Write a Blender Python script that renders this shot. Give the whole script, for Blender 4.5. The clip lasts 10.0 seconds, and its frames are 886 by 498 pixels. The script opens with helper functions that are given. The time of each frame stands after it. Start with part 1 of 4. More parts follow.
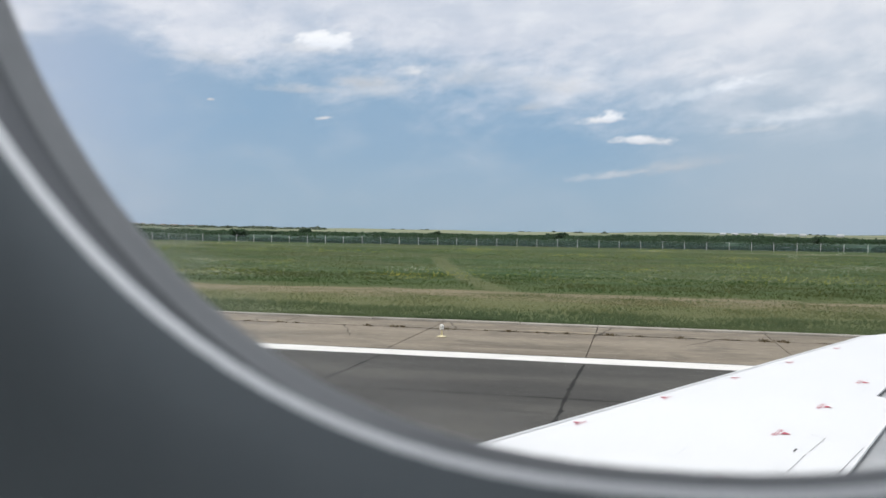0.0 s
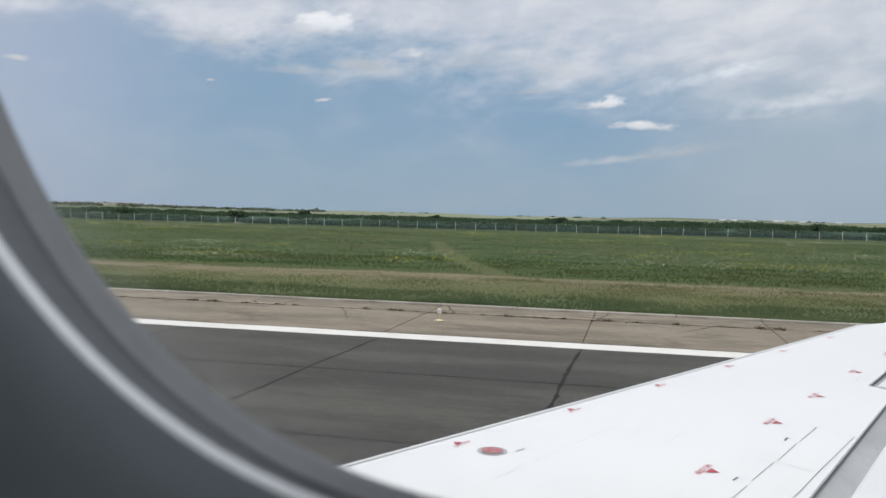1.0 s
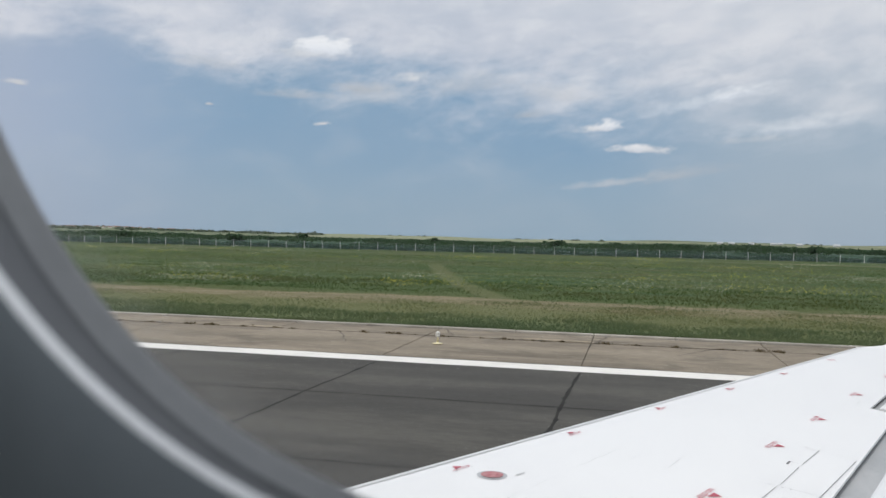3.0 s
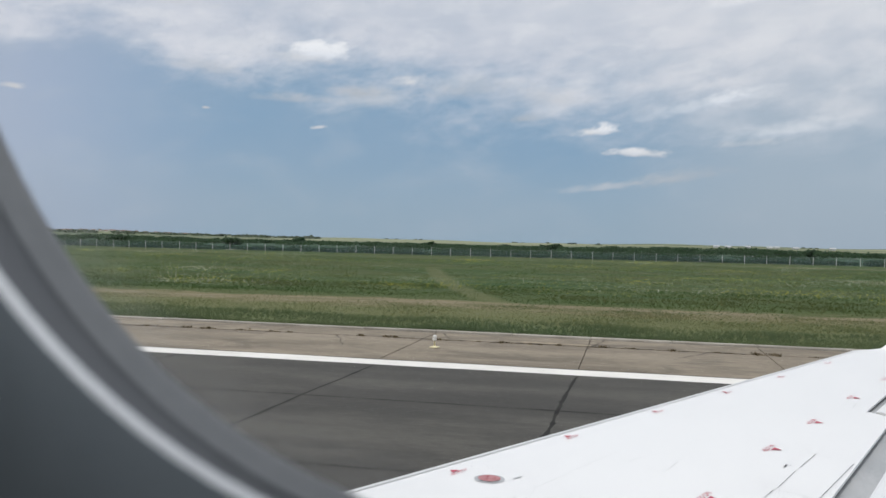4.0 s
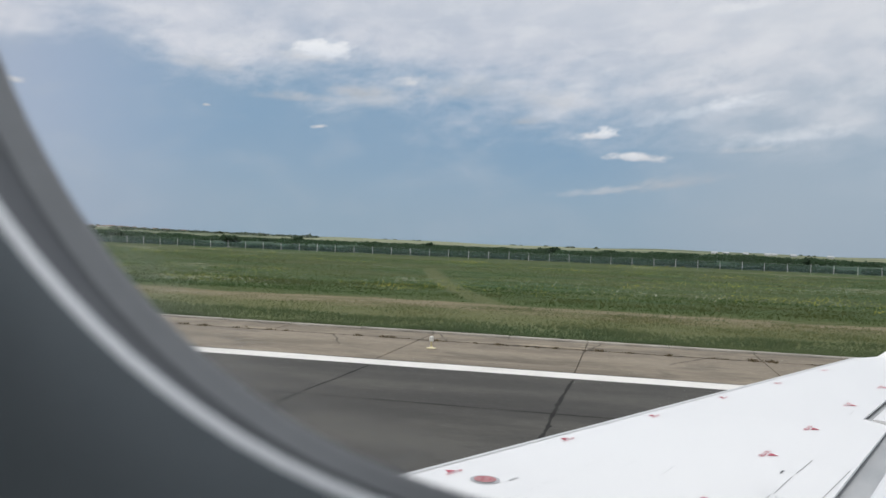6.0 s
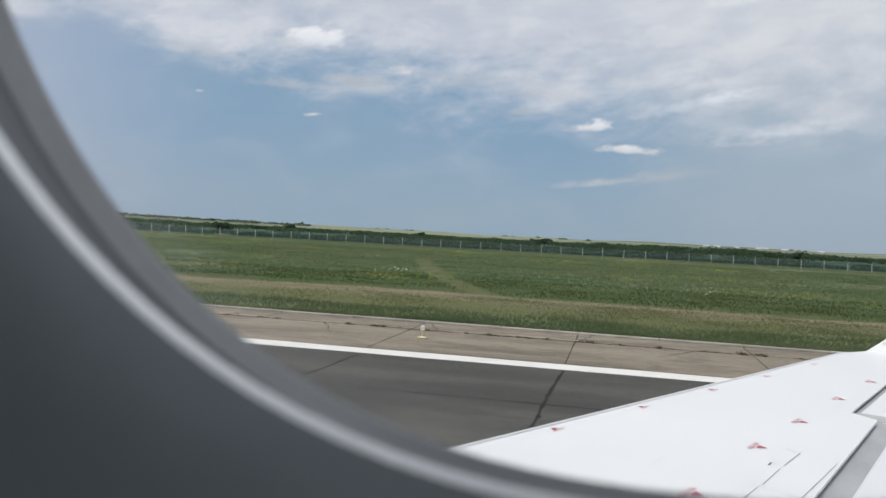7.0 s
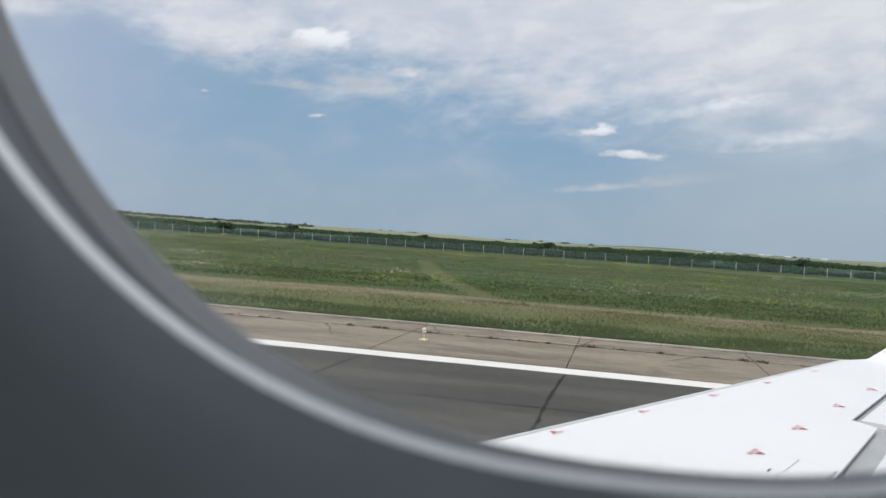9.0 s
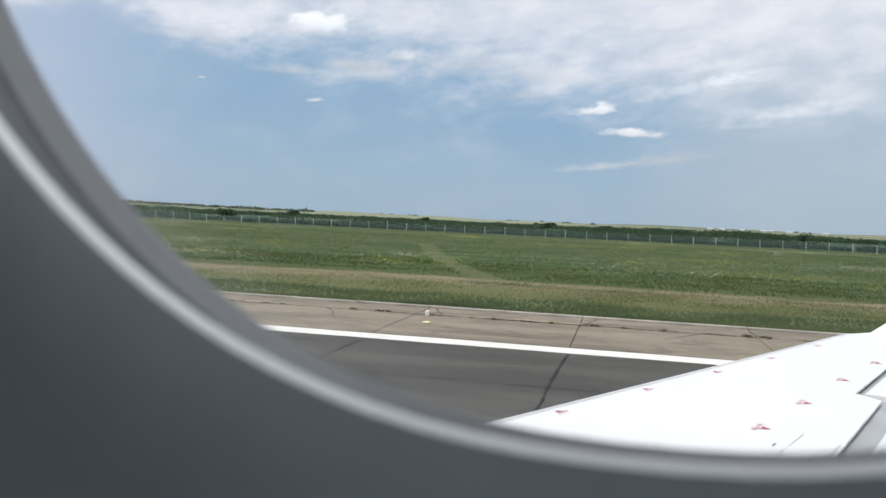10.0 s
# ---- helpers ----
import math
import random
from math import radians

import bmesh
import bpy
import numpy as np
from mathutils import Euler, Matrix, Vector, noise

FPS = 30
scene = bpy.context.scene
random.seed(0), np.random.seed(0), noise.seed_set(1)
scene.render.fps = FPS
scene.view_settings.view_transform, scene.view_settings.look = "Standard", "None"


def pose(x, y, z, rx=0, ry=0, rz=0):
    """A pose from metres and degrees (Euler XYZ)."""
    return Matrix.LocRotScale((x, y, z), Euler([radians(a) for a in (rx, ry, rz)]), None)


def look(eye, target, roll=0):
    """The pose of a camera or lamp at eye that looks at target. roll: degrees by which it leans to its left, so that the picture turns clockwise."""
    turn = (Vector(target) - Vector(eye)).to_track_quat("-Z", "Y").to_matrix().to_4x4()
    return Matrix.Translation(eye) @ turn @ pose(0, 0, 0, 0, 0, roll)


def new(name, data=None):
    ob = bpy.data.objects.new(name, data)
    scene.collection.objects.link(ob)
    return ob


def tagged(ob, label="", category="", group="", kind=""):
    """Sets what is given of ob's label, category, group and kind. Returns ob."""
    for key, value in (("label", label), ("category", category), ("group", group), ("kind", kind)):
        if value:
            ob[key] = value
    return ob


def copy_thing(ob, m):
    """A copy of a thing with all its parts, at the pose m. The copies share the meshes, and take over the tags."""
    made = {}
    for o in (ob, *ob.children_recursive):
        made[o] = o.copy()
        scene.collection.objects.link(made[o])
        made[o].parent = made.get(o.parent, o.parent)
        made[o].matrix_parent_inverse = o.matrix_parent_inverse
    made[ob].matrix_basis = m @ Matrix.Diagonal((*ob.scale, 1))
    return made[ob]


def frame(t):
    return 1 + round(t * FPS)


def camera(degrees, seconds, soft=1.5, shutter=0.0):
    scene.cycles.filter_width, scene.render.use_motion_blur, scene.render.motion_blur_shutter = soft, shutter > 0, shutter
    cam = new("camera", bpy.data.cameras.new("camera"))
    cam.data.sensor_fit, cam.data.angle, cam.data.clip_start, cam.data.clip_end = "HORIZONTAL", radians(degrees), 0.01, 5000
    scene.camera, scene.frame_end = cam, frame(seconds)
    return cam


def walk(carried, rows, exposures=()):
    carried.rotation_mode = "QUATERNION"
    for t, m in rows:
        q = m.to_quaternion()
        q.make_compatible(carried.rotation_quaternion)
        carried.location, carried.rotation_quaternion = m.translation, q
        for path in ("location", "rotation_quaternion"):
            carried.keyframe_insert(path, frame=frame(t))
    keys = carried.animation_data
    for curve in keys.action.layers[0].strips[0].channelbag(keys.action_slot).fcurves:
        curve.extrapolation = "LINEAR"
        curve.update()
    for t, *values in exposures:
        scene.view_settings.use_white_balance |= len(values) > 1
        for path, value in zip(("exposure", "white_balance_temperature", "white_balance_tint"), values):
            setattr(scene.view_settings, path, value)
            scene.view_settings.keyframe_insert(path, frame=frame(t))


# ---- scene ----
cam = camera(55.0, 10.0, soft=1.5)
cam.data.dof.use_dof = True
cam.data.dof.focus_distance = 60.0
cam.data.dof.aperture_fstop = 17.0

# seconds, place in metres, yaw, pitch and roll in degrees
ROWS = [
    (0, -0.0008, -0.0029, 2.4984, 12.813, -1.243, -0.795),
    (0.5, 0.0062, -0.0139, 2.5210, 12.935, -0.993, -1.192),
    (1, 0.0139, -0.0166, 2.5156, 12.756, -2.348, -1.390),
    (1.5, 0.0078, -0.0074, 2.5126, 12.669, -2.603, -1.831),
    (2, 0.0093, -0.0101, 2.5128, 12.666, -1.800, -1.466),
    (2.5, 0.0107, -0.0090, 2.5119, 12.745, -1.166, -1.491),
    (2.7, 0.0090, -0.0067, 2.5120, 12.685, -0.991, -1.306),
    (3.8, 0.0062, -0.0032, 2.5096, 12.470, -0.555, -1.425),
    (4, 0.0060, -0.0038, 2.5110, 12.410, -0.552, -1.295),
    (4.5, 0.0044, -0.0032, 2.5099, 12.199, -0.623, -1.324),
    (5, 0.0104, -0.0082, 2.5098, 12.462, -0.263, -1.538),
    (5.5, 0.0017, 0.0003, 2.5058, 12.361, -0.360, -1.491),
    (5.7, -0.0005, 0.0038, 2.5044, 12.308, -0.413, -1.780),
    (6.8, -0.0042, 0.0032, 2.4990, 12.145, -0.503, -3.121),
    (7, -0.0060, 0.0048, 2.4978, 11.772, -1.105, -3.050),
    (7.5, -0.0033, 0.0049, 2.5006, 11.002, -2.278, -3.324),
    (8, -0.0046, 0.0071, 2.4933, 10.953, -0.672, -4.399),
    (8.5, -0.0031, 0.0094, 2.4977, 11.495, -0.313, -3.455),
    (9, 0.0008, 0.0013, 2.4945, 11.973, -0.942, -3.788),
    (9.5, 0.0020, 0.0019, 2.4954, 12.476, -1.377, -3.480),
    (10, -0.0015, 0.0032, 2.4942, 12.042, -2.139, -2.615),
]
EXPOSURES = [(0, 0.20), (0.5, 0.17), (1, 0.02), (2.5, -0.02), (4, -0.01), (5.5, -0.03), (7.5, -0.03), (8, 0.05), (8.5, 0.03), (9, 0.07), (9.5, 0.15), (10, 0.26)]
walk(cam, [(t, pose(x, y, z, 90 + p, r, w)) for t, x, y, z, w, p, r in ROWS], EXPOSURES)

# ---- light ----
SUN_HEIGHT, SUN_WAY = 56.0, 205.0
sun = new("sun", bpy.data.lights.new("sun", "SUN"))
sun.data.energy, sun.data.angle, sun.data.color = 2.1, radians(10.0), (1.0, 0.96, 0.9)
sun.matrix_basis = Matrix.Translation((0, 0, 80)) @ pose(0, 0, 0, 0, 0, -SUN_WAY) @ pose(0, 0, 0, -(90 - SUN_HEIGHT), 0, 0)


class Tree:
    """A node tree written as plain arithmetic."""

    def __init__(self, tree):
        self.tree = tree

    def node(self, kind):
        return self.tree.nodes.new(kind)

    def put(self, socket, value):
        if isinstance(value, bpy.types.NodeSocket):
            self.tree.links.new(value, socket)
        elif isinstance(value, (tuple, list)) and len(value) == 3 and len(socket.default_value) == 4:
            socket.default_value = (*value, 1)
        else:
            socket.default_value = value

    def math(self, op, a, b=0.0, c=0.0, clamp=False):
        n = self.node("ShaderNodeMath")
        n.operation, n.use_clamp = op, clamp
        for s, v in zip(n.inputs, (a, b, c)):
            self.put(s, v)
        return n.outputs[0]

    def step(self, v, lo, hi, out_lo=0.0, out_hi=1.0):
        n = self.node("ShaderNodeMapRange")
        n.interpolation_type = "SMOOTHSTEP"
        for s, k in zip(n.inputs, (v, lo, hi, out_lo, out_hi)):
            self.put(s, k)
        return n.outputs[0]

    def mix(self, f, a, b, blend="MIX"):
        n = self.node("ShaderNodeMix")
        n.data_type, n.blend_type = "RGBA", blend
        self.put(n.inputs[0], f), self.put(n.inputs[6], a), self.put(n.inputs[7], b)
        return n.outputs[2]

    def xyz(self, v):
        n = self.node("ShaderNodeSeparateXYZ")
        self.put(n.inputs[0], v)
        return n.outputs

    def vec(self, a, b, c=0.0):
        n = self.node("ShaderNodeCombineXYZ")
        for s, v in zip(n.inputs, (a, b, c)):
            self.put(s, v)
        return n.outputs[0]

    def scaled(self, v, scale):
        n = self.node("ShaderNodeVectorMath")
        n.operation = "MULTIPLY"
        self.put(n.inputs[0], v)
        n.inputs[1].default_value = scale
        return n.outputs[0]

    def noise(self, v, scale, detail=4.0, rough=0.55, warp=0.0):
        n = self.node("ShaderNodeTexNoise")
        self.put(n.inputs["Vector"], v)
        n.inputs["Scale"].default_value, n.inputs["Detail"].default_value = scale, detail
        n.inputs["Roughness"].default_value, n.inputs["Distortion"].default_value = rough, warp
        return n.outputs["Fac"]

    def ramp(self, f, stops):
        n = self.node("ShaderNodeValToRGB")
        self.put(n.inputs[0], f)
        e = n.color_ramp.elements
        while len(e) < len(stops):
            e.new(0.5)
        for el, (p, c) in zip(e, stops):
            el.position, el.color = p, (*c, 1)
        return n.outputs[0]


# ---- sky: hazy blue under a broken grey-white layer, with small cumulus below it ----
world = bpy.data.worlds.new("sky")
scene.world = world
world.use_nodes = True
world.node_tree.nodes.clear()
k = Tree(world.node_tree)
sky = k.node("ShaderNodeTexSky")
sky.sky_type, sky.sun_disc, sky.dust_density = "NISHITA", False, 3.0
sky.sun_elevation, sky.sun_rotation = radians(SUN_HEIGHT), radians(SUN_WAY)
way = k.node("ShaderNodeTexCoord").outputs["Generated"]
dx, dy, dz = k.xyz(way)
az = k.math("SUBTRACT", k.math("ARCTAN2", dx, dy), 0.006)
el = k.math("DIVIDE", dz, k.math("MAXIMUM", k.math("SQRT", k.math("ADD", k.math("MULTIPLY", dx, dx), k.math("MULTIPLY", dy, dy))), 0.05))
flat = k.vec(k.math("ADD", az, k.math("MULTIPLY", el, -0.5)), k.math("MULTIPLY", el, 2.0))
n_big = k.noise(flat, 3.6, 5, 0.5, 0.3)
n_mid = k.noise(flat, 10.5, 6, 0.56, 0.25)
n_fine = k.noise(flat, 26.0, 5, 0.6, 0.3)
n_puff = k.noise(flat, 62.0, 5, 0.62, 0.2)
n_lump = k.noise(flat, 17.0, 8, 0.62, 0.45)
streaks = k.noise(k.vec(k.math("ADD", az, k.math("MULTIPLY", el, -1.6)), k.math("MULTIPLY", el, 7.0)), 5.5, 6, 0.6, 0.5)
blue = k.mix(k.step(el, 0.0, 0.12), (0.325, 0.440, 0.550), (0.240, 0.378, 0.540))
blue = k.mix(k.step(az, -0.42, -0.75), blue, (0.41, 0.48, 0.62))
blue = k.mix(k.math("MULTIPLY", k.step(az, -0.08, 0.16), 0.85), blue, (0.388, 0.470, 0.562))
blue = k.mix(k.math("MULTIPLY", k.step(n_big, 0.4, 0.7), 0.25), blue, (0.36, 0.45, 0.56))
blue = k.mix(k.math("MULTIPLY", k.step(n_mid, 0.45, 0.72), k.step(el, 0.02, 0.12, 0.14, 0.28)), blue, (0.50, 0.56, 0.64))
base = k.mix(0.12, blue, k.scaled(sky.outputs[0], (0.09, 0.09, 0.09)))
border = k.math("ADD", k.step(az, -0.46, -0.66, 0.0, 0.030), k.step(az, -0.33, -0.22, 0.186, 0.146))
over = k.math("SUBTRACT", el, border)
ragged = k.math("ADD", k.math("ADD", k.math("MULTIPLY", k.math("SUBTRACT", n_mid, 0.5), 0.14), k.math("MULTIPLY", k.math("SUBTRACT", n_big, 0.5), 0.13)), k.math("MULTIPLY", k.math("SUBTRACT", n_fine, 0.5), 0.05))
cover = k.step(k.math("ADD", over, ragged), k.step(az, -0.25, 0.15, -0.030, -0.060), k.step(az, -0.25, 0.15, 0.062, 0.100))
layer = k.mix(k.step(k.math("ADD", k.math("MULTIPLY", n_mid, 0.75), k.math("MULTIPLY", n_fine, 0.25)), 0.36, 0.66), (0.545, 0.585, 0.675), (0.70, 0.715, 0.775))
layer = k.mix(k.math("MULTIPLY", k.step(streaks, 0.45, 0.75), 0.45), layer, (0.74, 0.76, 0.80))
layer = k.mix(k.math("MULTIPLY", k.step(n_big, 0.56, 0.40), 0.28), layer, (0.49, 0.545, 0.645))
layer = k.mix(k.math("MULTIPLY", k.step(az, -0.25, 0.2), 0.35), layer, (0.775, 0.78, 0.80))
layer = k.mix(k.math("MULTIPLY", k.step(n_lump, 0.50, 0.66), 0.33), layer, (0.80, 0.815, 0.845))
layer = k.mix(k.math("MULTIPLY", k.step(n_lump, 0.50, 0.36), 0.22), layer, (0.49, 0.55, 0.645))
layer = k.mix(k.step(el, 0.22, 0.40), layer, (0.68, 0.71, 0.765))
clouded = k.mix(k.math("MULTIPLY", cover, 0.93), base, layer)
# small clouds: azimuth, height, half width, half height, brightness, softness, tilt
CUMULUS = [
    (-0.3910, 0.2080, 0.044, 0.0130, 0.66, 0.9, 0.0), (-0.3770, 0.2110, 0.050, 0.0190, 0.74, 0.7, 0.05), (-0.3700, 0.2165, 0.040, 0.0155, 0.87, 0.26, 0.0),
    (-0.2652, 0.1842, 0.024, 0.012, 0.72, 0.7, 0.1), (-0.3690, 0.1285, 0.013, 0.0036, 0.66, 0.7, 0.15),
    (-0.0470, 0.1292, 0.031, 0.0072, 0.74, 0.5, 0.10), (-0.0370, 0.1325, 0.020, 0.0080, 0.84, 0.45, 0.06),
    (-0.0010, 0.1045, 0.048, 0.0070, 0.70, 0.55, -0.03), (-0.0090, 0.1064, 0.024, 0.0070, 0.77, 0.5, -0.03),
    (-0.4970, 0.1442, 0.007, 0.0028, 0.58, 0.7, 0.0), (-0.6940, 0.1517, 0.018, 0.005, 0.64, 0.7, -0.1),
]
WISPS = [
    (-0.310, 0.163, 0.060, 0.021, 0.66, 0.85, 0.05), (-0.405, 0.160, 0.062, 0.010, 0.58, 1.0, 0.0), (-0.500, 0.190, 0.050, 0.014, 0.62, 0.9, -0.1),
    (-0.3241, 0.1701, 0.046, 0.014, 0.50, 1.0, 0.0), (-0.20, 0.178, 0.080, 0.022, 0.62, 1.0, 0.1), (-0.10, 0.168, 0.070, 0.020, 0.64, 1.0, 0.0),
    (0.0720, 0.1590, 0.090, 0.0130, 0.90, 1.0, 0.22), (0.1020, 0.1675, 0.045, 0.0085, 0.92, 1.0, 0.2),
    (0.1576, 0.1280, 0.100, 0.0150, 0.86, 1.0, 0.10), (0.1200, 0.1150, 0.050, 0.0070, 0.66, 1.0, 0.05), (-0.1310, 0.1441, 0.036, 0.010, 0.54, 1.0, 0.05),
    (-0.0420, 0.0650, 0.075, 0.0085, 0.62, 1.0, 0.10), (0.0400, 0.0760, 0.080, 0.0140, 0.54, 1.0, 0.14),
    (0.1070, 0.2720, 0.060, 0.011, 0.80, 0.7, 0.1), (-0.56, 0.262, 0.10, 0.012, 0.66, 1.0, -0.05),
]
for a, e, ra, re, bright, soft, tilt in CUMULUS + WISPS:
    pa = k.math("DIVIDE", k.math("SUBTRACT", az, a), ra)
    rise = k.math("SUBTRACT", k.math("SUBTRACT", el, e), k.math("MULTIPLY", k.math("SUBTRACT", az, a), tilt))
    pe = k.math("DIVIDE", rise, re)
    pe = k.math("MULTIPLY", pe, k.step(pe, -0.3, 0.3, 1.5, 0.95))
    far = k.math("SQRT", k.math("ADD", k.math("MULTIPLY", pa, pa), k.math("MULTIPLY", pe, pe)))
    body = k.math("ADD", k.math("SUBTRACT", 1.0, far), k.math("ADD", k.math("MULTIPLY", k.math("SUBTRACT", n_puff, 0.5), 1.6 if re < 0.01 else 1.1), k.math("MULTIPLY", k.math("SUBTRACT", n_fine, 0.5), 0.8)))
    mask = k.math("MULTIPLY", k.step(body, 0.0, 0.35 + 0.9 * soft), 1.0 - 0.42 * (soft > 0.8))
    tone = k.mix(k.step(pe, -0.9, 0.7), tuple(bright * c for c in (0.80, 0.85, 0.94)), tuple(bright * c for c in (0.98, 1.0, 1.04)))
    clouded = k.mix(mask, clouded, tone)
back = k.node("ShaderNodeBackground")
k.put(back.inputs[0], clouded)
back.inputs[1].default_value = 1.0
k.tree.links.new(back.outputs[0], k.node("ShaderNodeOutputWorld").inputs[0])


# ---- materials ----
def material(name):
    m = bpy.data.materials.new(name)
    m.use_nodes = True
    return m, Tree(m.node_tree), m.node_tree.nodes["Principled BSDF"]


def surface(name, tones, scale, rough=0.7, fine=6.0, bump=0.0, stretch=(1, 1, 1), metal=0.0, dirt=0.15, spread=(0.35, 0.65), gloss=0.5, island=False, single=0.0, blots=0.0):
    """A two-scale noise material: broad stains of the tones, fine grain and relief."""
    m, k, b = material(name)
    place = k.node("ShaderNodeNewGeometry").outputs["Position"] if blots else k.node("ShaderNodeTexCoord").outputs["Object"]
    at = k.scaled(place, stretch)
    broad, grain = k.noise(at, scale, 5, 0.6), k.noise(at, scale * fine, 4, 0.65)
    f = k.step(k.math("ADD", k.math("MULTIPLY", broad, 0.65), k.math("MULTIPLY", grain, 0.35)), *spread)
    n = len(tones) - 1
    color = k.ramp(f, [(i / n, c) for i, c in enumerate(tones)])
    speck = k.step(k.noise(at, scale * fine * 3.1, 3, 0.7), 0.35, 0.7)
    color = k.mix(k.math("MULTIPLY", speck, dirt), color, tuple(0.45 * c for c in tones[0]))
    if blots:
        stain = k.noise(k.scaled(place, (0.5, 0.9, 1)), 0.8, 6, 0.65, 0.6)
        color = k.mix(k.math("MULTIPLY", k.step(stain, 0.50, 0.66), blots), color, tuple(0.35 * c for c in tones[0]))
        color = k.mix(k.math("MULTIPLY", k.step(k.noise(k.scaled(place, (0.25, 1.6, 1)), 1.1, 5, 0.6), 0.52, 0.70), blots), color, tones[-1])
    if single:
        r = k.node("ShaderNodeObjectInfo").outputs["Random"]
        color = k.mix(k.math("MULTIPLY", r, single), color, tuple(0.3 * c for c in tones[0]))
    if island:
        r = k.node("ShaderNodeNewGeometry").outputs["Random Per Island"]
        color = k.mix(k.math("MULTIPLY", r, 0.55), color, tones[-1])
    k.put(b.inputs["Base Color"], color)
    k.put(b.inputs["Roughness"], k.math("ADD", rough, k.math("MULTIPLY", k.math("SUBTRACT", grain, 0.5), min(0.2, rough * 0.4))))
    b.inputs["Metallic"].default_value = metal
    b.inputs["Specular IOR Level"].default_value = gloss
    if bump:
        n = k.node("ShaderNodeBump")
        n.inputs["Strength"].default_value, n.inputs["Distance"].default_value = 0.6, bump
        k.put(n.inputs["Height"], grain)
        k.put(b.inputs["Normal"], n.outputs[0])
    return m


def leaves(name, dark, light, rough=0.65, patch=0.35, single=0.3, thin=0.35, dry=0.0):
    """Leaves and blades: tone by patches in streaks along the runway, a little from leaf to leaf, light shining through."""
    m, k, b = material(name)
    r = k.node("ShaderNodeNewGeometry").outputs["Random Per Island"]
    at = k.node("ShaderNodeTexCoord").outputs["Object"]
    broad = k.noise(k.scaled(at, (0.4, 1.0, 1.0)), patch, 4)
    small = k.noise(k.scaled(at, (0.6, 1.0, 1.0)), patch * 6, 3)
    f = k.step(k.math("ADD", k.math("MULTIPLY", broad, 0.7), k.math("MULTIPLY", small, 0.3)), 0.36, 0.64)
    f = k.math("ADD", k.math("MULTIPLY", r, single), k.math("MULTIPLY", f, 1.0 - single))
    color = k.mix(f, dark, light)
    if dry:
        color = k.mix(k.math("MULTIPLY", k.step(k.noise(k.scaled(at, (0.035, 0.12, 1.0)), 1.0, 5, 0.6, 0.5), 0.42, 0.60), dry), color, (0.118, 0.120, 0.058))
    k.put(b.inputs["Base Color"], color)
    b.inputs["Roughness"].default_value = rough
    b.inputs["Specular IOR Level"].default_value = 0.15
    glow, one = k.node("ShaderNodeBsdfTranslucent"), k.node("ShaderNodeMixShader")
    k.put(glow.inputs[0], k.scaled(color, (1.25, 1.3, 0.9)))
    one.inputs[0].default_value = thin
    k.tree.links.new(b.outputs[0], one.inputs[1]), k.tree.links.new(glow.outputs[0], one.inputs[2])
    k.tree.links.new(one.outputs[0], m.node_tree.nodes["Material Output"].inputs[0])
    return m


ASPHALT = surface("asphalt", [(0.042, 0.0395, 0.0340), (0.059, 0.0555, 0.0475), (0.086, 0.081, 0.069)], 0.5, 0.85, 9, 0.004, (0.30, 1.3, 1), dirt=0.42, spread=(0.38, 0.62))
CONCRETE = surface("concrete", [(0.186, 0.154, 0.112), (0.266, 0.222, 0.164), (0.336, 0.284, 0.214)], 0.40, 0.85, 7, 0.004, (0.5, 1.2, 1), dirt=0.35, single=0.22, blots=0.5)
KERB = surface("kerb", [(0.28, 0.255, 0.215), (0.43, 0.40, 0.35)], 1.2, 0.85, 6, 0.003, single=0.3, blots=0.35)
TAR = surface("tar", [(0.026, 0.026, 0.025), (0.046, 0.045, 0.043)], 2.0, 0.92, 5, 0.003, gloss=0.08)
JOINT = surface("joint_dirt", [(0.035, 0.030, 0.022), (0.065, 0.055, 0.040)], 2.0, 0.95, 5)
SAND = surface("sand", [(0.25, 0.205, 0.145), (0.38, 0.315, 0.23)], 6.0, 0.95, 5)
PAINT = surface("line_paint", [(0.62, 0.60, 0.56), (0.80, 0.78, 0.74)], 1.1, 0.6, 8, 0.001, dirt=0.12, spread=(0.2, 0.6))
WING = surface("wing_paint", [(0.785, 0.787, 0.792), (0.82, 0.822, 0.825)], 0.9, 0.32, 7, dirt=0.02)
FLAP = surface("flap_paint", [(0.72, 0.735, 0.755), (0.77, 0.78, 0.795)], 0.9, 0.35, 7, dirt=0.03)
BARE = surface("edge_paint", [(0.68, 0.69, 0.695), (0.74, 0.745, 0.75)], 3.0, 0.42, 6, metal=0.0, stretch=(1, 0.2, 1))
GAP = surface("seam_dark", [(0.10, 0.10, 0.105), (0.16, 0.16, 0.165)], 6.0, 0.7)
STRIP = surface("strip_cream", [(0.62, 0.62, 0.60), (0.70, 0.70, 0.68)], 5.0, 0.5)
# grey that stands in for the shade in the gaps behind the wing
RECESS_SHADE = surface("recess_shade", [(0.34, 0.355, 0.37), (0.44, 0.45, 0.46)], 3.0, 0.5, 5, stretch=(1, 0.3, 1))
SEAM_DARK = surface("seam_worn", [(0.10, 0.10, 0.11), (0.26, 0.265, 0.27)], 12.0, 0.7)
DOTS = surface("fastener_grey", [(0.24, 0.245, 0.25), (0.56, 0.565, 0.57)], 30.0, 0.7)
SEAM = surface("seam_faint", [(0.40, 0.41, 0.42), (0.70, 0.705, 0.71)], 14.0, 0.6)
RED = surface("sign_red", [(0.44, 0.035, 0.075), (0.52, 0.08, 0.12)], 60.0, 0.5)
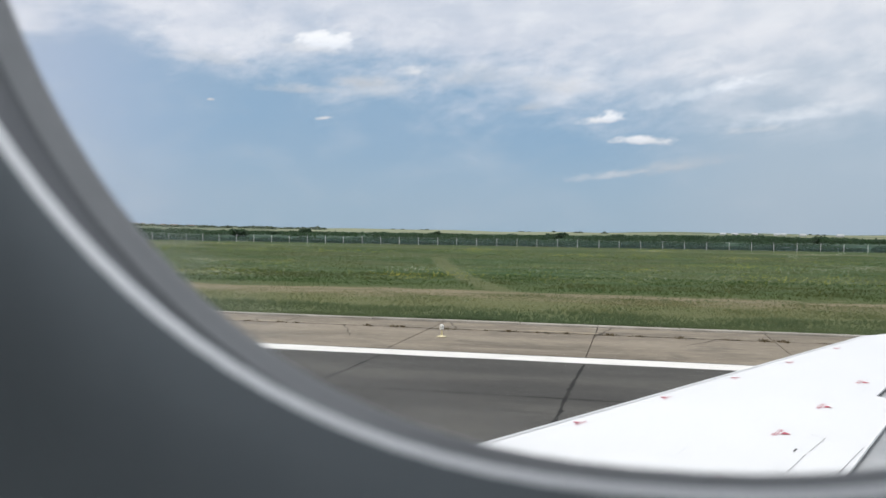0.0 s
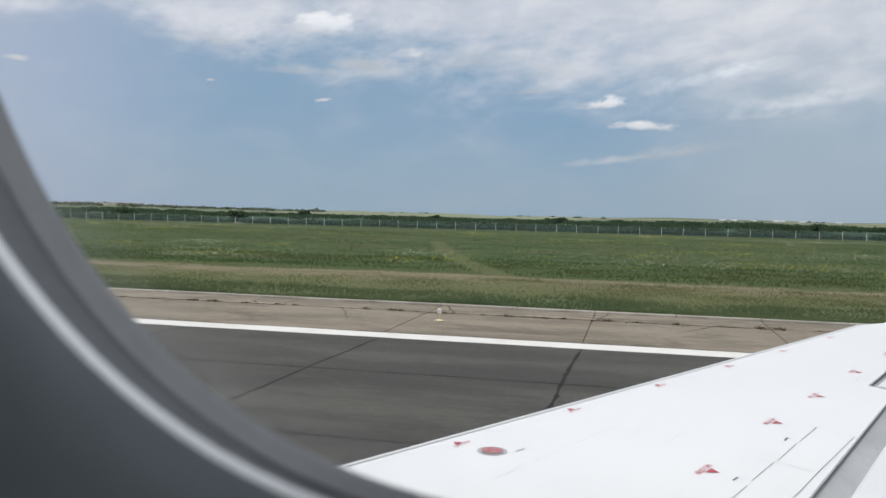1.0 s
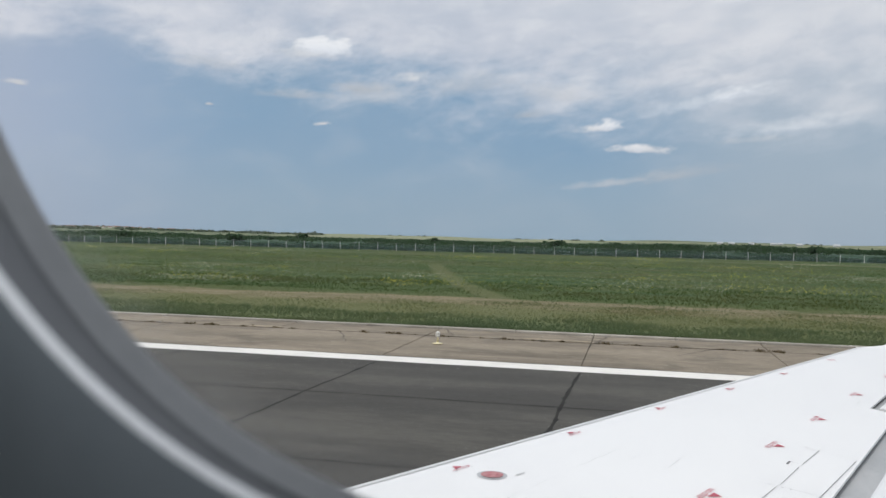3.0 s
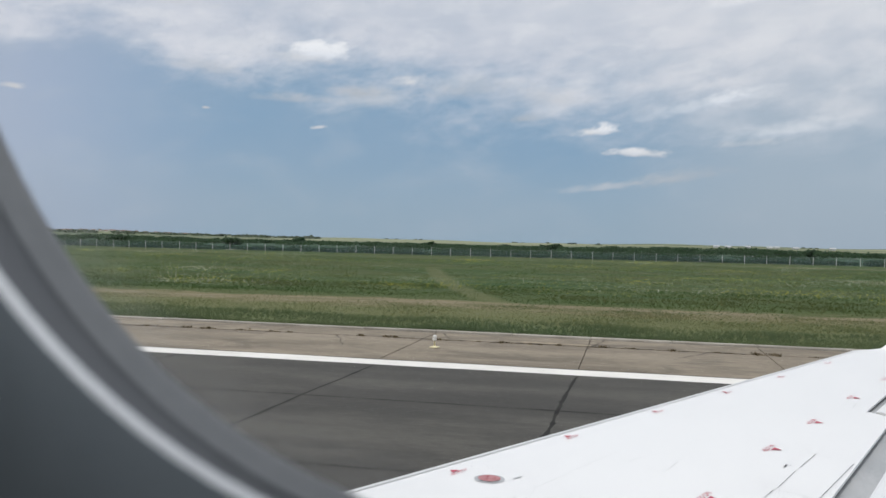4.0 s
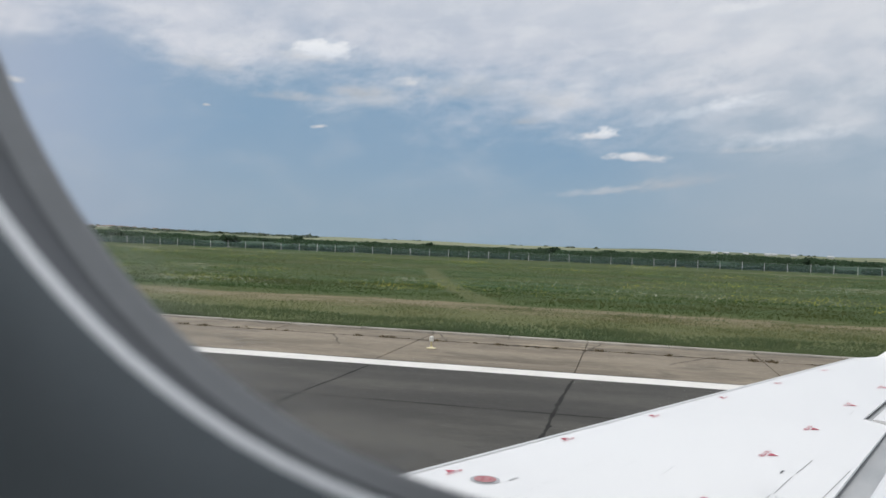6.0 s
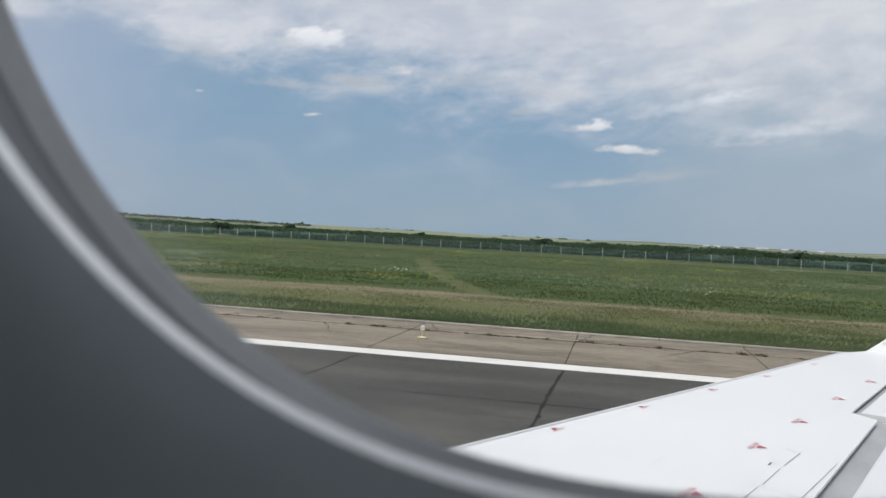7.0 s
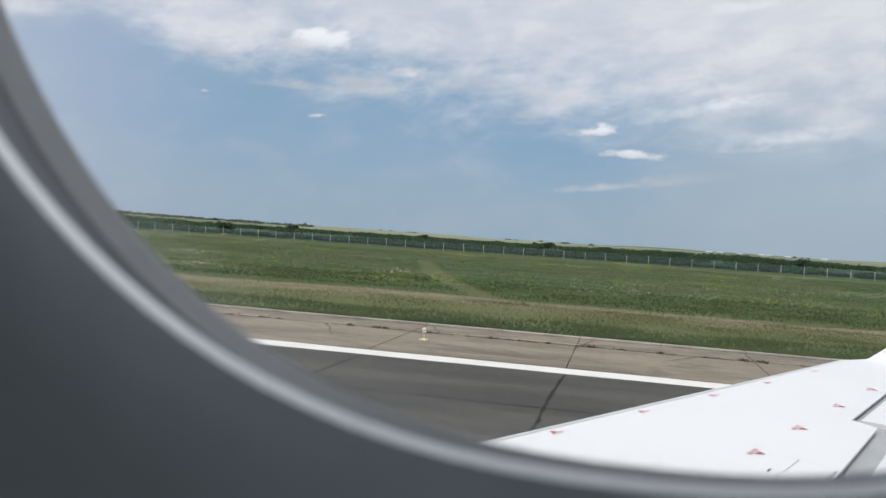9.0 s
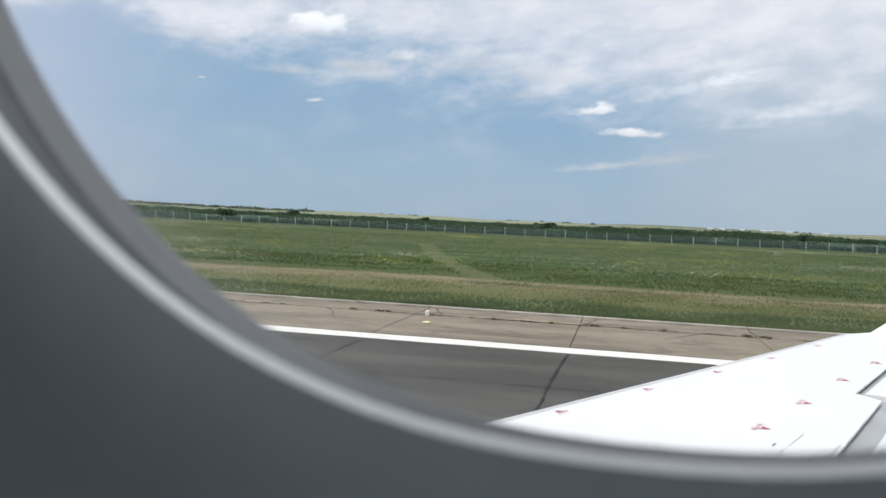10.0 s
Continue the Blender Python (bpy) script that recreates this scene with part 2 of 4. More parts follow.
CAP = surface("cap_red", [(0.40, 0.155, 0.165), (0.50, 0.23, 0.235)], 40.0, 0.5)
SIGN_DARK = surface("sign_dark_red", [(0.44, 0.045, 0.09), (0.50, 0.08, 0.12)], 60.0, 0.5)
RING_GREY = surface("ring_grey", [(0.40, 0.41, 0.43), (0.50, 0.51, 0.53)], 30.0, 0.4)
PANEL = surface("cabin_plastic", [(0.146, 0.163, 0.175), (0.162, 0.179, 0.191)], 3.0, 0.55, 40, 0.0003, dirt=0.03)
# lining of the unseen cabin, kept pale to bounce light onto the panel
CABIN = surface("cabin_lining", [(0.40, 0.41, 0.42), (0.46, 0.47, 0.48)], 3.0, 0.6, 40, 0.0003, dirt=0.03)
REVEAL = surface("reveal_plastic", [(0.205, 0.209, 0.215), (0.250, 0.254, 0.260)], 4.0, 0.5, 30, 0.0002, dirt=0.04)
LIP = surface("lip_trim", [(0.925, 0.92, 0.925), (0.96, 0.955, 0.96)], 4.0, 0.22, 30, dirt=0.01, metal=0.0)
# darker copy of the reveal plastic: shade near the lip put into colour
SHADE = surface("shaded_plastic", [(0.125, 0.130, 0.138), (0.155, 0.160, 0.168)], 4.0, 0.5, 30, dirt=0.04)
RUBBER = surface("seal_rubber", [(0.030, 0.031, 0.034), (0.045, 0.046, 0.050)], 9.0, 0.6)
POST = surface("post_concrete", [(0.46, 0.46, 0.43), (0.62, 0.61, 0.58)], 2.0, 0.85, 5)
YELLOW = surface("yellow_paint", [(0.60, 0.52, 0.30), (0.72, 0.65, 0.44)], 9.0, 0.5)
LAMP_WHITE = surface("lamp_body", [(0.55, 0.54, 0.50), (0.72, 0.71, 0.68)], 12.0, 0.4)
TRUNK = surface("bark", [(0.06, 0.045, 0.03), (0.12, 0.09, 0.06)], 3.0, 0.9, 5)
PLASTER = surface("plaster", [(0.62, 0.58, 0.52), (0.78, 0.75, 0.70)], 0.2, 0.85)
ROOFING = surface("roof_tile", [(0.20, 0.13, 0.105), (0.29, 0.20, 0.165)], 0.3, 0.8)
SHEET = surface("sheet_metal", [(0.38, 0.40, 0.42), (0.50, 0.51, 0.52)], 0.1, 0.5)
BLADE = leaves("grass_blade", (0.100, 0.142, 0.080), (0.160, 0.188, 0.106), single=0.15, thin=0.55)
MEADOW = leaves("meadow_blade", (0.050, 0.094, 0.034), (0.090, 0.128, 0.047), patch=0.09, single=0.06, thin=0.68, dry=0.65)
MOWN = leaves("mown_blade", (0.112, 0.142, 0.062), (0.190, 0.188, 0.094), patch=0.25, single=0.2, thin=0.55)
DRY = leaves("dry_blade", (0.12, 0.13, 0.055), (0.21, 0.19, 0.09))
WEED = leaves("weed_leaf", (0.085, 0.072, 0.045), (0.200, 0.145, 0.095), single=0.7)
BUSH = leaves("bush_leaf", (0.047, 0.082, 0.054), (0.068, 0.108, 0.068), single=0.12, thin=0.6)
# leaf of the far trees, with distance haze mixed into its colour
HAZED_LEAF = leaves("hazed_leaf", (0.105, 0.132, 0.108), (0.140, 0.165, 0.132))
WHITE_PETAL = leaves("white_petal", (0.55, 0.57, 0.48), (0.78, 0.78, 0.70), single=0.8)
YELLOW_PETAL = leaves("yellow_petal", (0.40, 0.40, 0.06), (0.56, 0.52, 0.11))


def ground_material():
    """Grassland in strips along the runway: rough verge, mown strip, bare track, meadow, then far fields."""
    m, k, b = material("grassland")
    at = k.node("ShaderNodeTexCoord").outputs["Object"]
    x, y, z = k.xyz(at)
    w_big = k.noise(k.scaled(at, (0.10, 0.35, 1)), 1.0, 5, 0.6)
    w_mid = k.noise(k.scaled(at, (0.5, 1.2, 1)), 1.0, 5, 0.65)
    w_fine = k.noise(k.scaled(at, (0.45, 1.0, 1.0)), 5.0, 6, 0.7)
    yy = k.math("ADD", y, k.math("ADD", k.math("MULTIPLY", k.math("SUBTRACT", w_big, 0.5), 3.0), k.math("MULTIPLY", k.math("SUBTRACT", w_mid, 0.5), 4.2)))
    f = k.math("DIVIDE", k.math("SUBTRACT", yy, 22.0), 22.0, clamp=True)
    strip = k.ramp(f, [(0.0, (0.105, 0.138, 0.068)), (0.09, (0.118, 0.142, 0.066)), (0.17, (0.124, 0.143, 0.065)), (0.38, (0.146, 0.150, 0.072)),
                       (0.45, (0.225, 0.192, 0.124)), (0.545, (0.236, 0.200, 0.130)), (0.575, (0.085, 0.106, 0.040)), (0.70, (0.062, 0.096, 0.034))])
    patchy = k.math("MULTIPLY", k.step(k.noise(k.scaled(at, (0.35, 1.1, 1)), 0.9, 5, 0.6), 0.44, 0.60), k.step(y, 30.0, 31.5))
    strip = k.mix(k.math("MULTIPLY", patchy, 0.45), strip, (0.098, 0.112, 0.046))
    meadow = k.mix(k.step(k.math("ADD", k.math("MULTIPLY", w_big, 0.7), k.math("MULTIPLY", w_mid, 0.3)), 0.38, 0.62), (0.047, 0.086, 0.032), (0.082, 0.109, 0.041))
    brown = k.math("MULTIPLY", k.step(k.noise(k.scaled(at, (0.05, 0.16, 1)), 1.0, 5, 0.6, 0.5), 0.46, 0.62), k.step(y, 40.0, 78.0, 0.30, 0.78))
    meadow = k.mix(brown, meadow, (0.104, 0.106, 0.049))
    shade = k.step(k.noise(k.scaled(at, (0.07, 0.30, 1)), 1.0, 5, 0.65, 0.8), 0.50, 0.64)
    meadow = k.mix(k.math("MULTIPLY", shade, 0.55), meadow, (0.038, 0.066, 0.027))
    near = k.mix(k.step(y, 35.0, 44.0), strip, meadow)
    on = k.math("MAXIMUM", k.math("SUBTRACT", y, 34.0), 0.0)
    way_x = k.math("SUBTRACT", -4.4, k.math("ADD", k.math("MULTIPLY", on, 0.2), k.math("MULTIPLY", k.math("SQRT", on), 0.75)))
    aside = k.math("ADD", k.math("ABSOLUTE", k.math("SUBTRACT", x, way_x)), k.math("MULTIPLY", k.math("SUBTRACT", w_mid, 0.5), 1.2))
    trod = k.math("MULTIPLY", k.step(aside, 0.95, 0.35), k.math("MULTIPLY", k.step(y, 32.5, 34.0), k.step(y, 82.0, 70.0)))
    near = k.mix(k.math("MULTIPLY", trod, 0.55), near, (0.140, 0.142, 0.068))
    rut = k.math("MULTIPLY", k.step(k.math("ABSOLUTE", k.math("SUBTRACT", k.math("ADD", y, k.math("MULTIPLY", w_big, 5.0)), 121.0)), 2.6, 0.8), k.step(k.noise(k.scaled(at, (0.02, 0.05, 1)), 1.0, 3), 0.42, 0.56))
    near = k.mix(k.math("MULTIPLY", rut, 0.6), near, (0.205, 0.172, 0.110))
    near = k.mix(k.math("MULTIPLY", k.step(w_fine, 0.40, 0.7), 0.24), near, k.scaled(near, (0.45, 0.5, 0.45)))
    crop = k.mix(k.step(w_big, 0.3, 0.7), (0.038, 0.070, 0.044), (0.054, 0.092, 0.054))
    near = k.mix(k.step(y, 139.5, 141.5), near, crop)
    cells = k.node("ShaderNodeTexVoronoi")
    k.put(cells.inputs["Vector"], k.scaled(at, (0.0011, 0.0032, 0)))
    cells.inputs["Scale"].default_value = 1.0
    pick = k.xyz(cells.outputs["Color"])[0]
    fields = k.ramp(pick, [(0.0, (0.10, 0.13, 0.09)), (0.3, (0.13, 0.16, 0.10)), (0.5, (0.20, 0.22, 0.13)), (0.75, (0.27, 0.27, 0.17)), (1.0, (0.15, 0.18, 0.12))])
    side = k.math("DIVIDE", x, k.math("MAXIMUM", y, 1.0))
    pale = k.math("MULTIPLY", k.math("MULTIPLY", k.step(side, -0.46, -0.40), k.step(side, -0.02, -0.10)), k.step(y, 700, 900))
    fields = k.mix(k.math("MULTIPLY", pale, 0.75), fields, (0.25, 0.27, 0.175))
    far = k.mix(k.step(y, 560, 760), near, fields)
    k.put(b.inputs["Base Color"], far)
    b.inputs["Roughness"].default_value = 0.95
    b.inputs["Specular IOR Level"].default_value = 0.1
    n = k.node("ShaderNodeBump")
    n.inputs["Strength"].default_value, n.inputs["Distance"].default_value = 0.8, 0.08
    k.put(n.inputs["Height"], w_fine)
    k.put(b.inputs["Normal"], n.outputs[0])
    return m


GROUND = ground_material()


def pane_material():
    """Clear acrylic with a thin film of dust and scratches."""
    m, k, b = material("acrylic_pane")
    at = k.node("ShaderNodeTexCoord").outputs["Object"]
    clear, film = k.node("ShaderNodeBsdfTransparent"), k.node("ShaderNodeBsdfTranslucent")
    clear.inputs[0].default_value = (0.985, 0.99, 0.99, 1)
    film.inputs[0].default_value = (0.93, 0.92, 0.89, 1)
    one = k.node("ShaderNodeMixShader")
    x, y, z = k.xyz(at)
    u = k.math("POWER", k.math("ABSOLUTE", k.math("DIVIDE", k.math("SUBTRACT", x, 0.0042), 0.1459)), 2.329)
    v = k.math("POWER", k.math("ABSOLUTE", k.math("DIVIDE", k.math("SUBTRACT", z, 2.6664), 0.2064)), 2.329)
    rim = k.math("MULTIPLY", k.step(k.math("ADD", u, v), 0.88, 1.03), k.step(k.noise(at, 40.0, 5, 0.6), 0.3, 0.7, 0.04, 0.085))
    k.put(one.inputs[0], k.math("ADD", rim, k.step(k.noise(at, 14.0, 4), 0.2, 0.8, 0.004, 0.014)))
    k.tree.links.new(clear.outputs[0], one.inputs[1]), k.tree.links.new(film.outputs[0], one.inputs[2])
    k.tree.links.new(one.outputs[0], m.node_tree.nodes["Material Output"].inputs[0])
    return m


def mesh_fabric():
    m, k, b = material("chain_link")
    clear, wire = k.node("ShaderNodeBsdfTransparent"), k.node("ShaderNodeBsdfDiffuse")
    wire.inputs[0].default_value = (0.13, 0.20, 0.20, 1)
    one = k.node("ShaderNodeMixShader")
    one.inputs[0].default_value = 0.26
    k.tree.links.new(clear.outputs[0], one.inputs[1]), k.tree.links.new(wire.outputs[0], one.inputs[2])
    k.tree.links.new(one.outputs[0], m.node_tree.nodes["Material Output"].inputs[0])
    return m


PANE, FABRIC = pane_material(), mesh_fabric()


# ---- building helpers ----
def mesh_of(name, verts, faces, mat, smooth=False):
    me = bpy.data.meshes.new(name)
    me.from_pydata([tuple(v) for v in verts], [], faces)
    me.materials.append(mat)
    if smooth:
        me.polygons.foreach_set("use_smooth", [True] * len(me.polygons))
    me.update()
    return me


def part(name, me, parent=None, label="", at=None):
    """One mesh object; a bmesh is turned into a mesh first."""
    ob = new(name, me)
    if parent is not None:
        ob.parent = parent
    if at is not None:
        ob.matrix_basis = at
    if label:
        ob["label"] = label
    return ob


def bm_mesh(name, bm, mat, smooth=False):
    me = bpy.data.meshes.new(name)
    bmesh.ops.recalc_face_normals(bm, faces=bm.faces)
    bm.to_mesh(me)
    bm.free()
    me.materials.append(mat)
    if smooth:
        me.polygons.foreach_set("use_smooth", [True] * len(me.polygons))
    return me


def box(bm, lo, hi, bevel=0.0):
    made = bmesh.ops.create_cube(bm, size=1.0)["verts"]
    for v in made:
        v.co = Vector([lo[i] + (v.co[i] + 0.5) * (hi[i] - lo[i]) for i in range(3)])
    if bevel:
        edges = list({e for v in made for e in v.link_edges})
        bmesh.ops.bevel(bm, geom=edges, offset=bevel, segments=1, affect="EDGES")
    return bm


def lathe(profile, sides=16):
    """Verts and faces of a turned body; profile: (radius, z) from the bottom up."""
    verts, faces = [], []
    for r, z in profile:
        verts += [(r * math.cos(2 * math.pi * i / sides), r * math.sin(2 * math.pi * i / sides), z) for i in range(sides)]
    for j in range(len(profile) - 1):
        for i in range(sides):
            a, b = j * sides + i, j * sides + (i + 1) % sides
            faces.append((a, b, b + sides, a + sides))
    faces.append(tuple(range(sides))[::-1])
    faces.append(tuple(range((len(profile) - 1) * sides, len(profile) * sides)))
    return verts, faces


def ribbon(points, widths, lift=0.0, height=None):
    """A flat strip along points in the plane; height(x, y) drapes it."""
    verts, faces = [], []
    for i, ((x, y), w) in enumerate(zip(points, widths)):
        a, b = points[max(i - 1, 0)], points[min(i + 1, len(points) - 1)]
        d = Vector((b[0] - a[0], b[1] - a[1])).normalized()
        for s in (-0.5, 0.5):
            px, py = x - d.y * w * s, y + d.x * w * s
            verts.append((px, py, (height(px, py) if height else 0.0) + lift))
        if i:
            j = 2 * i
            faces.append((j - 2, j, j + 1, j - 1))
    return verts, faces


def quick_mesh(name, verts, size, mat):
    """Many separate polygons of one size, from an array of corners."""
    verts = np.asarray(verts, dtype=np.float32).reshape(-1, 3)
    n = len(verts) // size
    me = bpy.data.meshes.new(name)
    me.vertices.add(len(verts)), me.loops.add(len(verts)), me.polygons.add(n)
    me.vertices.foreach_set("co", verts.ravel())
    me.loops.foreach_set("vertex_index", np.arange(len(verts), dtype=np.int32))
    me.polygons.foreach_set("loop_start", np.arange(0, len(verts), size, dtype=np.int32))
    me.polygons.foreach_set("loop_total", np.full(n, size, dtype=np.int32))
    me.update(calc_edges=True)
    me.materials.append(mat)
    return me


rng = np.random.default_rng(7)

# ---- ground ----
EDGE = 22.92


def patchy(x, y, length, seed, stretch=1.0):
    """Irregular patches from -1 to 1, about length metres across, drawn out along x by stretch."""
    r = np.random.default_rng(seed)
    out = 0.0
    for a, w, ph in zip(r.random(11) * math.pi, length * (0.55 + 1.1 * r.random(11)), r.random(11) * 6.28):
        out = out + np.sin(2 * math.pi * (x / stretch * np.cos(a) + y * np.sin(a)) / w + ph)
    return np.clip(out / 4.2, -1, 1)


def rise(x, y):
    """Height of the land."""
    z = np.where(y < EDGE, -0.10, 0.02)
    rough = 0.035 * patchy(x, y, 5.0, 3, 1.6) + 0.05 * patchy(x, y, 19.0, 4, 1.8)
    z = z + np.where(y > EDGE + 0.5, rough, 0) * np.clip((62 - y) / 24, 0.15, 1) * np.clip((160 - y) / 30, 0, 1)
    r = np.hypot(x, y)
    a = np.degrees(np.arctan2(x, np.maximum(y, 1)))
    skyline = 0.02 + 0.13 * np.clip((-a - 22) / 12, 0, 1) + 0.035 * np.sin(a * 0.33 + 0.8) + 0.02 * np.sin(a * 0.9) + 0.07 * np.clip((a + 2) / 6, 0, 1)
    t = np.clip((r - 600) / 3300, 0, 1)
    far = t * (2.5 + r * np.radians(skyline))
    far = far + np.clip((r - 900) / 800, 0, 1) * 0.9 * np.sin(r * 0.004 + a * 0.15) * (1 - t)
    return np.where(y > 140, z + far, z)


xs = np.concatenate([-np.geomspace(4800, 60, 60), np.linspace(-58, 30, 90), np.geomspace(32, 4800, 50)])
ys = np.concatenate([[-900, -300, -60, 0, 15, 22.90, 22.94, 23.3], np.linspace(23.8, 44, 50), np.geomspace(45, 4800, 120)])
gx, gy = np.meshgrid(xs, ys)
gz = rise(gx, gy)
nx = len(xs)
faces = [(j * nx + i, j * nx + i + 1, (j + 1) * nx + i + 1, (j + 1) * nx + i) for j in range(len(ys) - 1) for i in range(nx - 1)]
tagged(part("ground", mesh_of("ground", np.stack([gx, gy, gz], -1).reshape(-1, 3), faces, GROUND, True)), "wide grassland and far fields beside the runway", "ground", kind="structure")

bm = box(bmesh.new(), (-400, -30, -0.09), (400, 17.18, 0.0))
tagged(part("runway", bm_mesh("runway", bm, ASPHALT)), "weathered dark grey asphalt runway with sealed cracks", "runway", kind="structure")
bm = box(bmesh.new(), (-400, 17.19, -0.095), (400, 22.90, -0.035))
pavement = tagged(part("pavement", bm_mesh("pavement", bm, JOINT)), "concrete slab shoulder beside the runway", "pavement", kind="structure")
n = 240
line_x = np.linspace(-120, 80, n)
near_y = 16.37 + 0.012 * np.sin(line_x * 2.1) + rng.normal(0, 0.006, n)
far_y = 17.08 + 0.012 * np.sin(line_x * 1.7 + 1) + rng.normal(0, 0.006, n)
verts = [(x, y, 0.004) for x, a, b in zip(line_x, near_y, far_y) for y in (a, b)]
tagged(part("runway_line", mesh_of("runway_line", verts, [(2 * i, 2 * i + 2, 2 * i + 3, 2 * i + 1) for i in range(n - 1)], PAINT)),
       "worn white painted runway edge line", "road marking", kind="structure")

# sealed cracks across and along the asphalt
SLAB, PHASE = 4.15, -0.95
for i in range(-14, 10):
    x0 = PHASE + SLAB * i
    wide = 0.085 if i % 2 == 0 else 0.066
    ys_ = np.linspace(17.15, -8, 260)
    wander = np.cumsum(rng.normal(0, 0.0065, 260))
    pts = [(x0 - 0.010 * (17 - y) + w, y) for y, w in zip(ys_, wander - wander.mean())]
    widths = wide * (0.45 + 0.8 * rng.random(260) ** 2) * np.where(ys_ > 16.2, 0.35, 1.0)
    v, f = ribbon(pts, widths, 0.0025)
    tagged(part("sealed_crack", mesh_of("sealed_crack", v, f, TAR)), "black tar-sealed crack across the asphalt", "crack seal", "sealed cracks across the runway", kind="structure")
for y0 in (12.85, 8.9, 4.8, 0.7):
    lx = np.linspace(-70, 40, 220)
    wander = np.cumsum(rng.normal(0, 0.006, 220))
    v, f = ribbon([(x, y0 + w - 0.3 * wander.mean()) for x, w in zip(lx, wander)], 0.05 * (0.4 + 0.9 * rng.random(220)), 0.0030)
    tagged(part("seam", mesh_of("seam", v, f, TAR)), "thin dark seam along the asphalt", "crack seal", "seams along the runway", kind="structure")

# ---- aircraft wing ----
WZ = 1.55


def lead(y):
    return -0.970 + 0.550 * (y - 3.23)


def hinge(y):
    """Rear line of the fixed wing: inboard, the slanted step, and ahead of the aileron."""
    if y < 5.32:
        return 0.67 + 0.40 * (y - 3.23)
    if y < 5.50:
        return 1.506 - 0.096 * (y - 5.32) / 0.18
    return 1.41 + 0.425 * (y - 5.5)


def top(x, y):
    s = x - lead(y)
    return WZ - 0.012 * max(0.0, (0.10 - s) / 0.10) ** 2


wing = tagged(new("wing"), "white aircraft wing with red warning marks", "wing")


def wing_sheet(name, stations, back, mat, drop=0.0, label="", front=lead, nose=True, thick=0.16, shear=0.0):
    """A closed shell between a front and a back line, with a rounded nose."""
    verts, faces = [], []
    offs = [0.0, 0.006, 0.02, 0.045, 0.08, 0.14, 0.3] if nose else [0.0, 0.01, 0.05]
    for y in stations:
        a, b = front(y), back(y)
        ring = []
        for s in offs:
            x = min(a + s, b)
            z = top(x, y) if nose else WZ - (0.004 if s == 0 else 0.0)
            ring.append((x, y, z - drop))
        ring.append((b, y, WZ - drop))
        ring.append((b, y, WZ - drop - 0.012))
        ring.append((a + 0.5 * (b - a), y, WZ - drop - thick))
        if nose:
            ring += [(a + 0.06, y, WZ - drop - 0.125), (a + 0.012, y, WZ - drop - 0.09)]
        else:
            ring += [(a, y, WZ - drop - 0.05)]
        verts += [(x, py - shear * (x - a), z) for x, py, z in ring]
    m = len(verts) // len(stations)
    for j in range(len(stations) - 1):
        for i in range(m):
            p, q = j * m + i, j * m + (i + 1) % m
            faces.append((p, q, q + m, p + m))
    faces += [tuple(range(m)), tuple(range((len(stations) - 1) * m, len(stations) * m))[::-1]]
    me = mesh_of(name, verts, faces, mat)
    bm = bmesh.new()
    bm.from_mesh(me)
    bmesh.ops.recalc_face_normals(bm, faces=bm.faces)
    bm.to_mesh(me)
    bm.free()
    return part(name, me, wing, label)


inner = list(np.linspace(0.157, 5.32, 9))
outer = [5.321, 5.50] + list(np.linspace(5.9, 7.20, 4))
tip = list(np.linspace(7.2003, 8.86, 5))
wing_sheet("inner_panel", inner, hinge, WING)
wing_sheet("outer_panel", outer, hinge, WING)
wing_sheet("tip_panel", tip, lambda y: hinge(y) + 0.42, WING)
wing_sheet("flap", list(np.linspace(0.75, 5.40, 6)), lambda y: 1.62 + 0.40 * (y - 3.23), FLAP, 0.022, "pale grey-white flap set lower than the wing", lambda y: 0.785 + 0.40 * (y - 3.23), False, 0.08, 0.42)
wing_sheet("flap_shroud", list(np.linspace(0.157, 5.44, 6)), lambda y: 0.84 + 0.40 * (y - 3.23), RECESS_SHADE, 0.034, "recess between wing and flap, coloured grey for its shade", lambda y: 0.60 + 0.40 * (y - 3.23), False, 0.05)
wing_sheet("aileron", list(np.linspace(5.52, 7.24, 4)), lambda y: hinge(y) + 0.44, WING, 0.003, "", lambda y: hinge(y) + 0.045, False, 0.045, 0.42)
wing_sheet("aileron_shroud", list(np.linspace(5.51, 7.16, 4)), lambda y: hinge(y) + 0.08, RECESS_SHADE, 0.030, "gap ahead of the aileron, coloured grey for its shade", lambda y: hinge(y) - 0.02, False, 0.05)

# bare metal leading edge
verts, faces = [], []
lead_y = np.linspace(0.16, 8.84, 30)
offs = [(0.056, 1), (0.026, 1), (0.006, 1), (-0.001, 0)]
for y in lead_y:
    for s, on in offs:
        x = lead(y) + s
        verts.append((x, y, (top(x, y) + 0.0025) if on else WZ - 0.075))
for j in range(len(lead_y) - 1):
    for i in range(3):
        a = j * 4 + i
        faces.append((a, a + 1, a + 5, a + 4))
part("leading_edge", mesh_of("leading_edge", verts, faces, BARE), wing, "pale grey leading edge strip")

# winglet: swept and canted outward, with a curved root
verts, faces = [], []
WL = [(2.10, 3.27, 8.84, 0.0), (2.26, 3.28, 8.94, 0.002), (2.42, 3.30, 9.02, 0.014), (2.53, 3.33, 9.06, 0.075), (2.67, 3.38, 9.10, 0.17), (2.86, 3.46, 9.15, 0.31), (3.10, 3.58, 9.23, 0.57), (3.36, 3.74, 9.32, 0.90)]
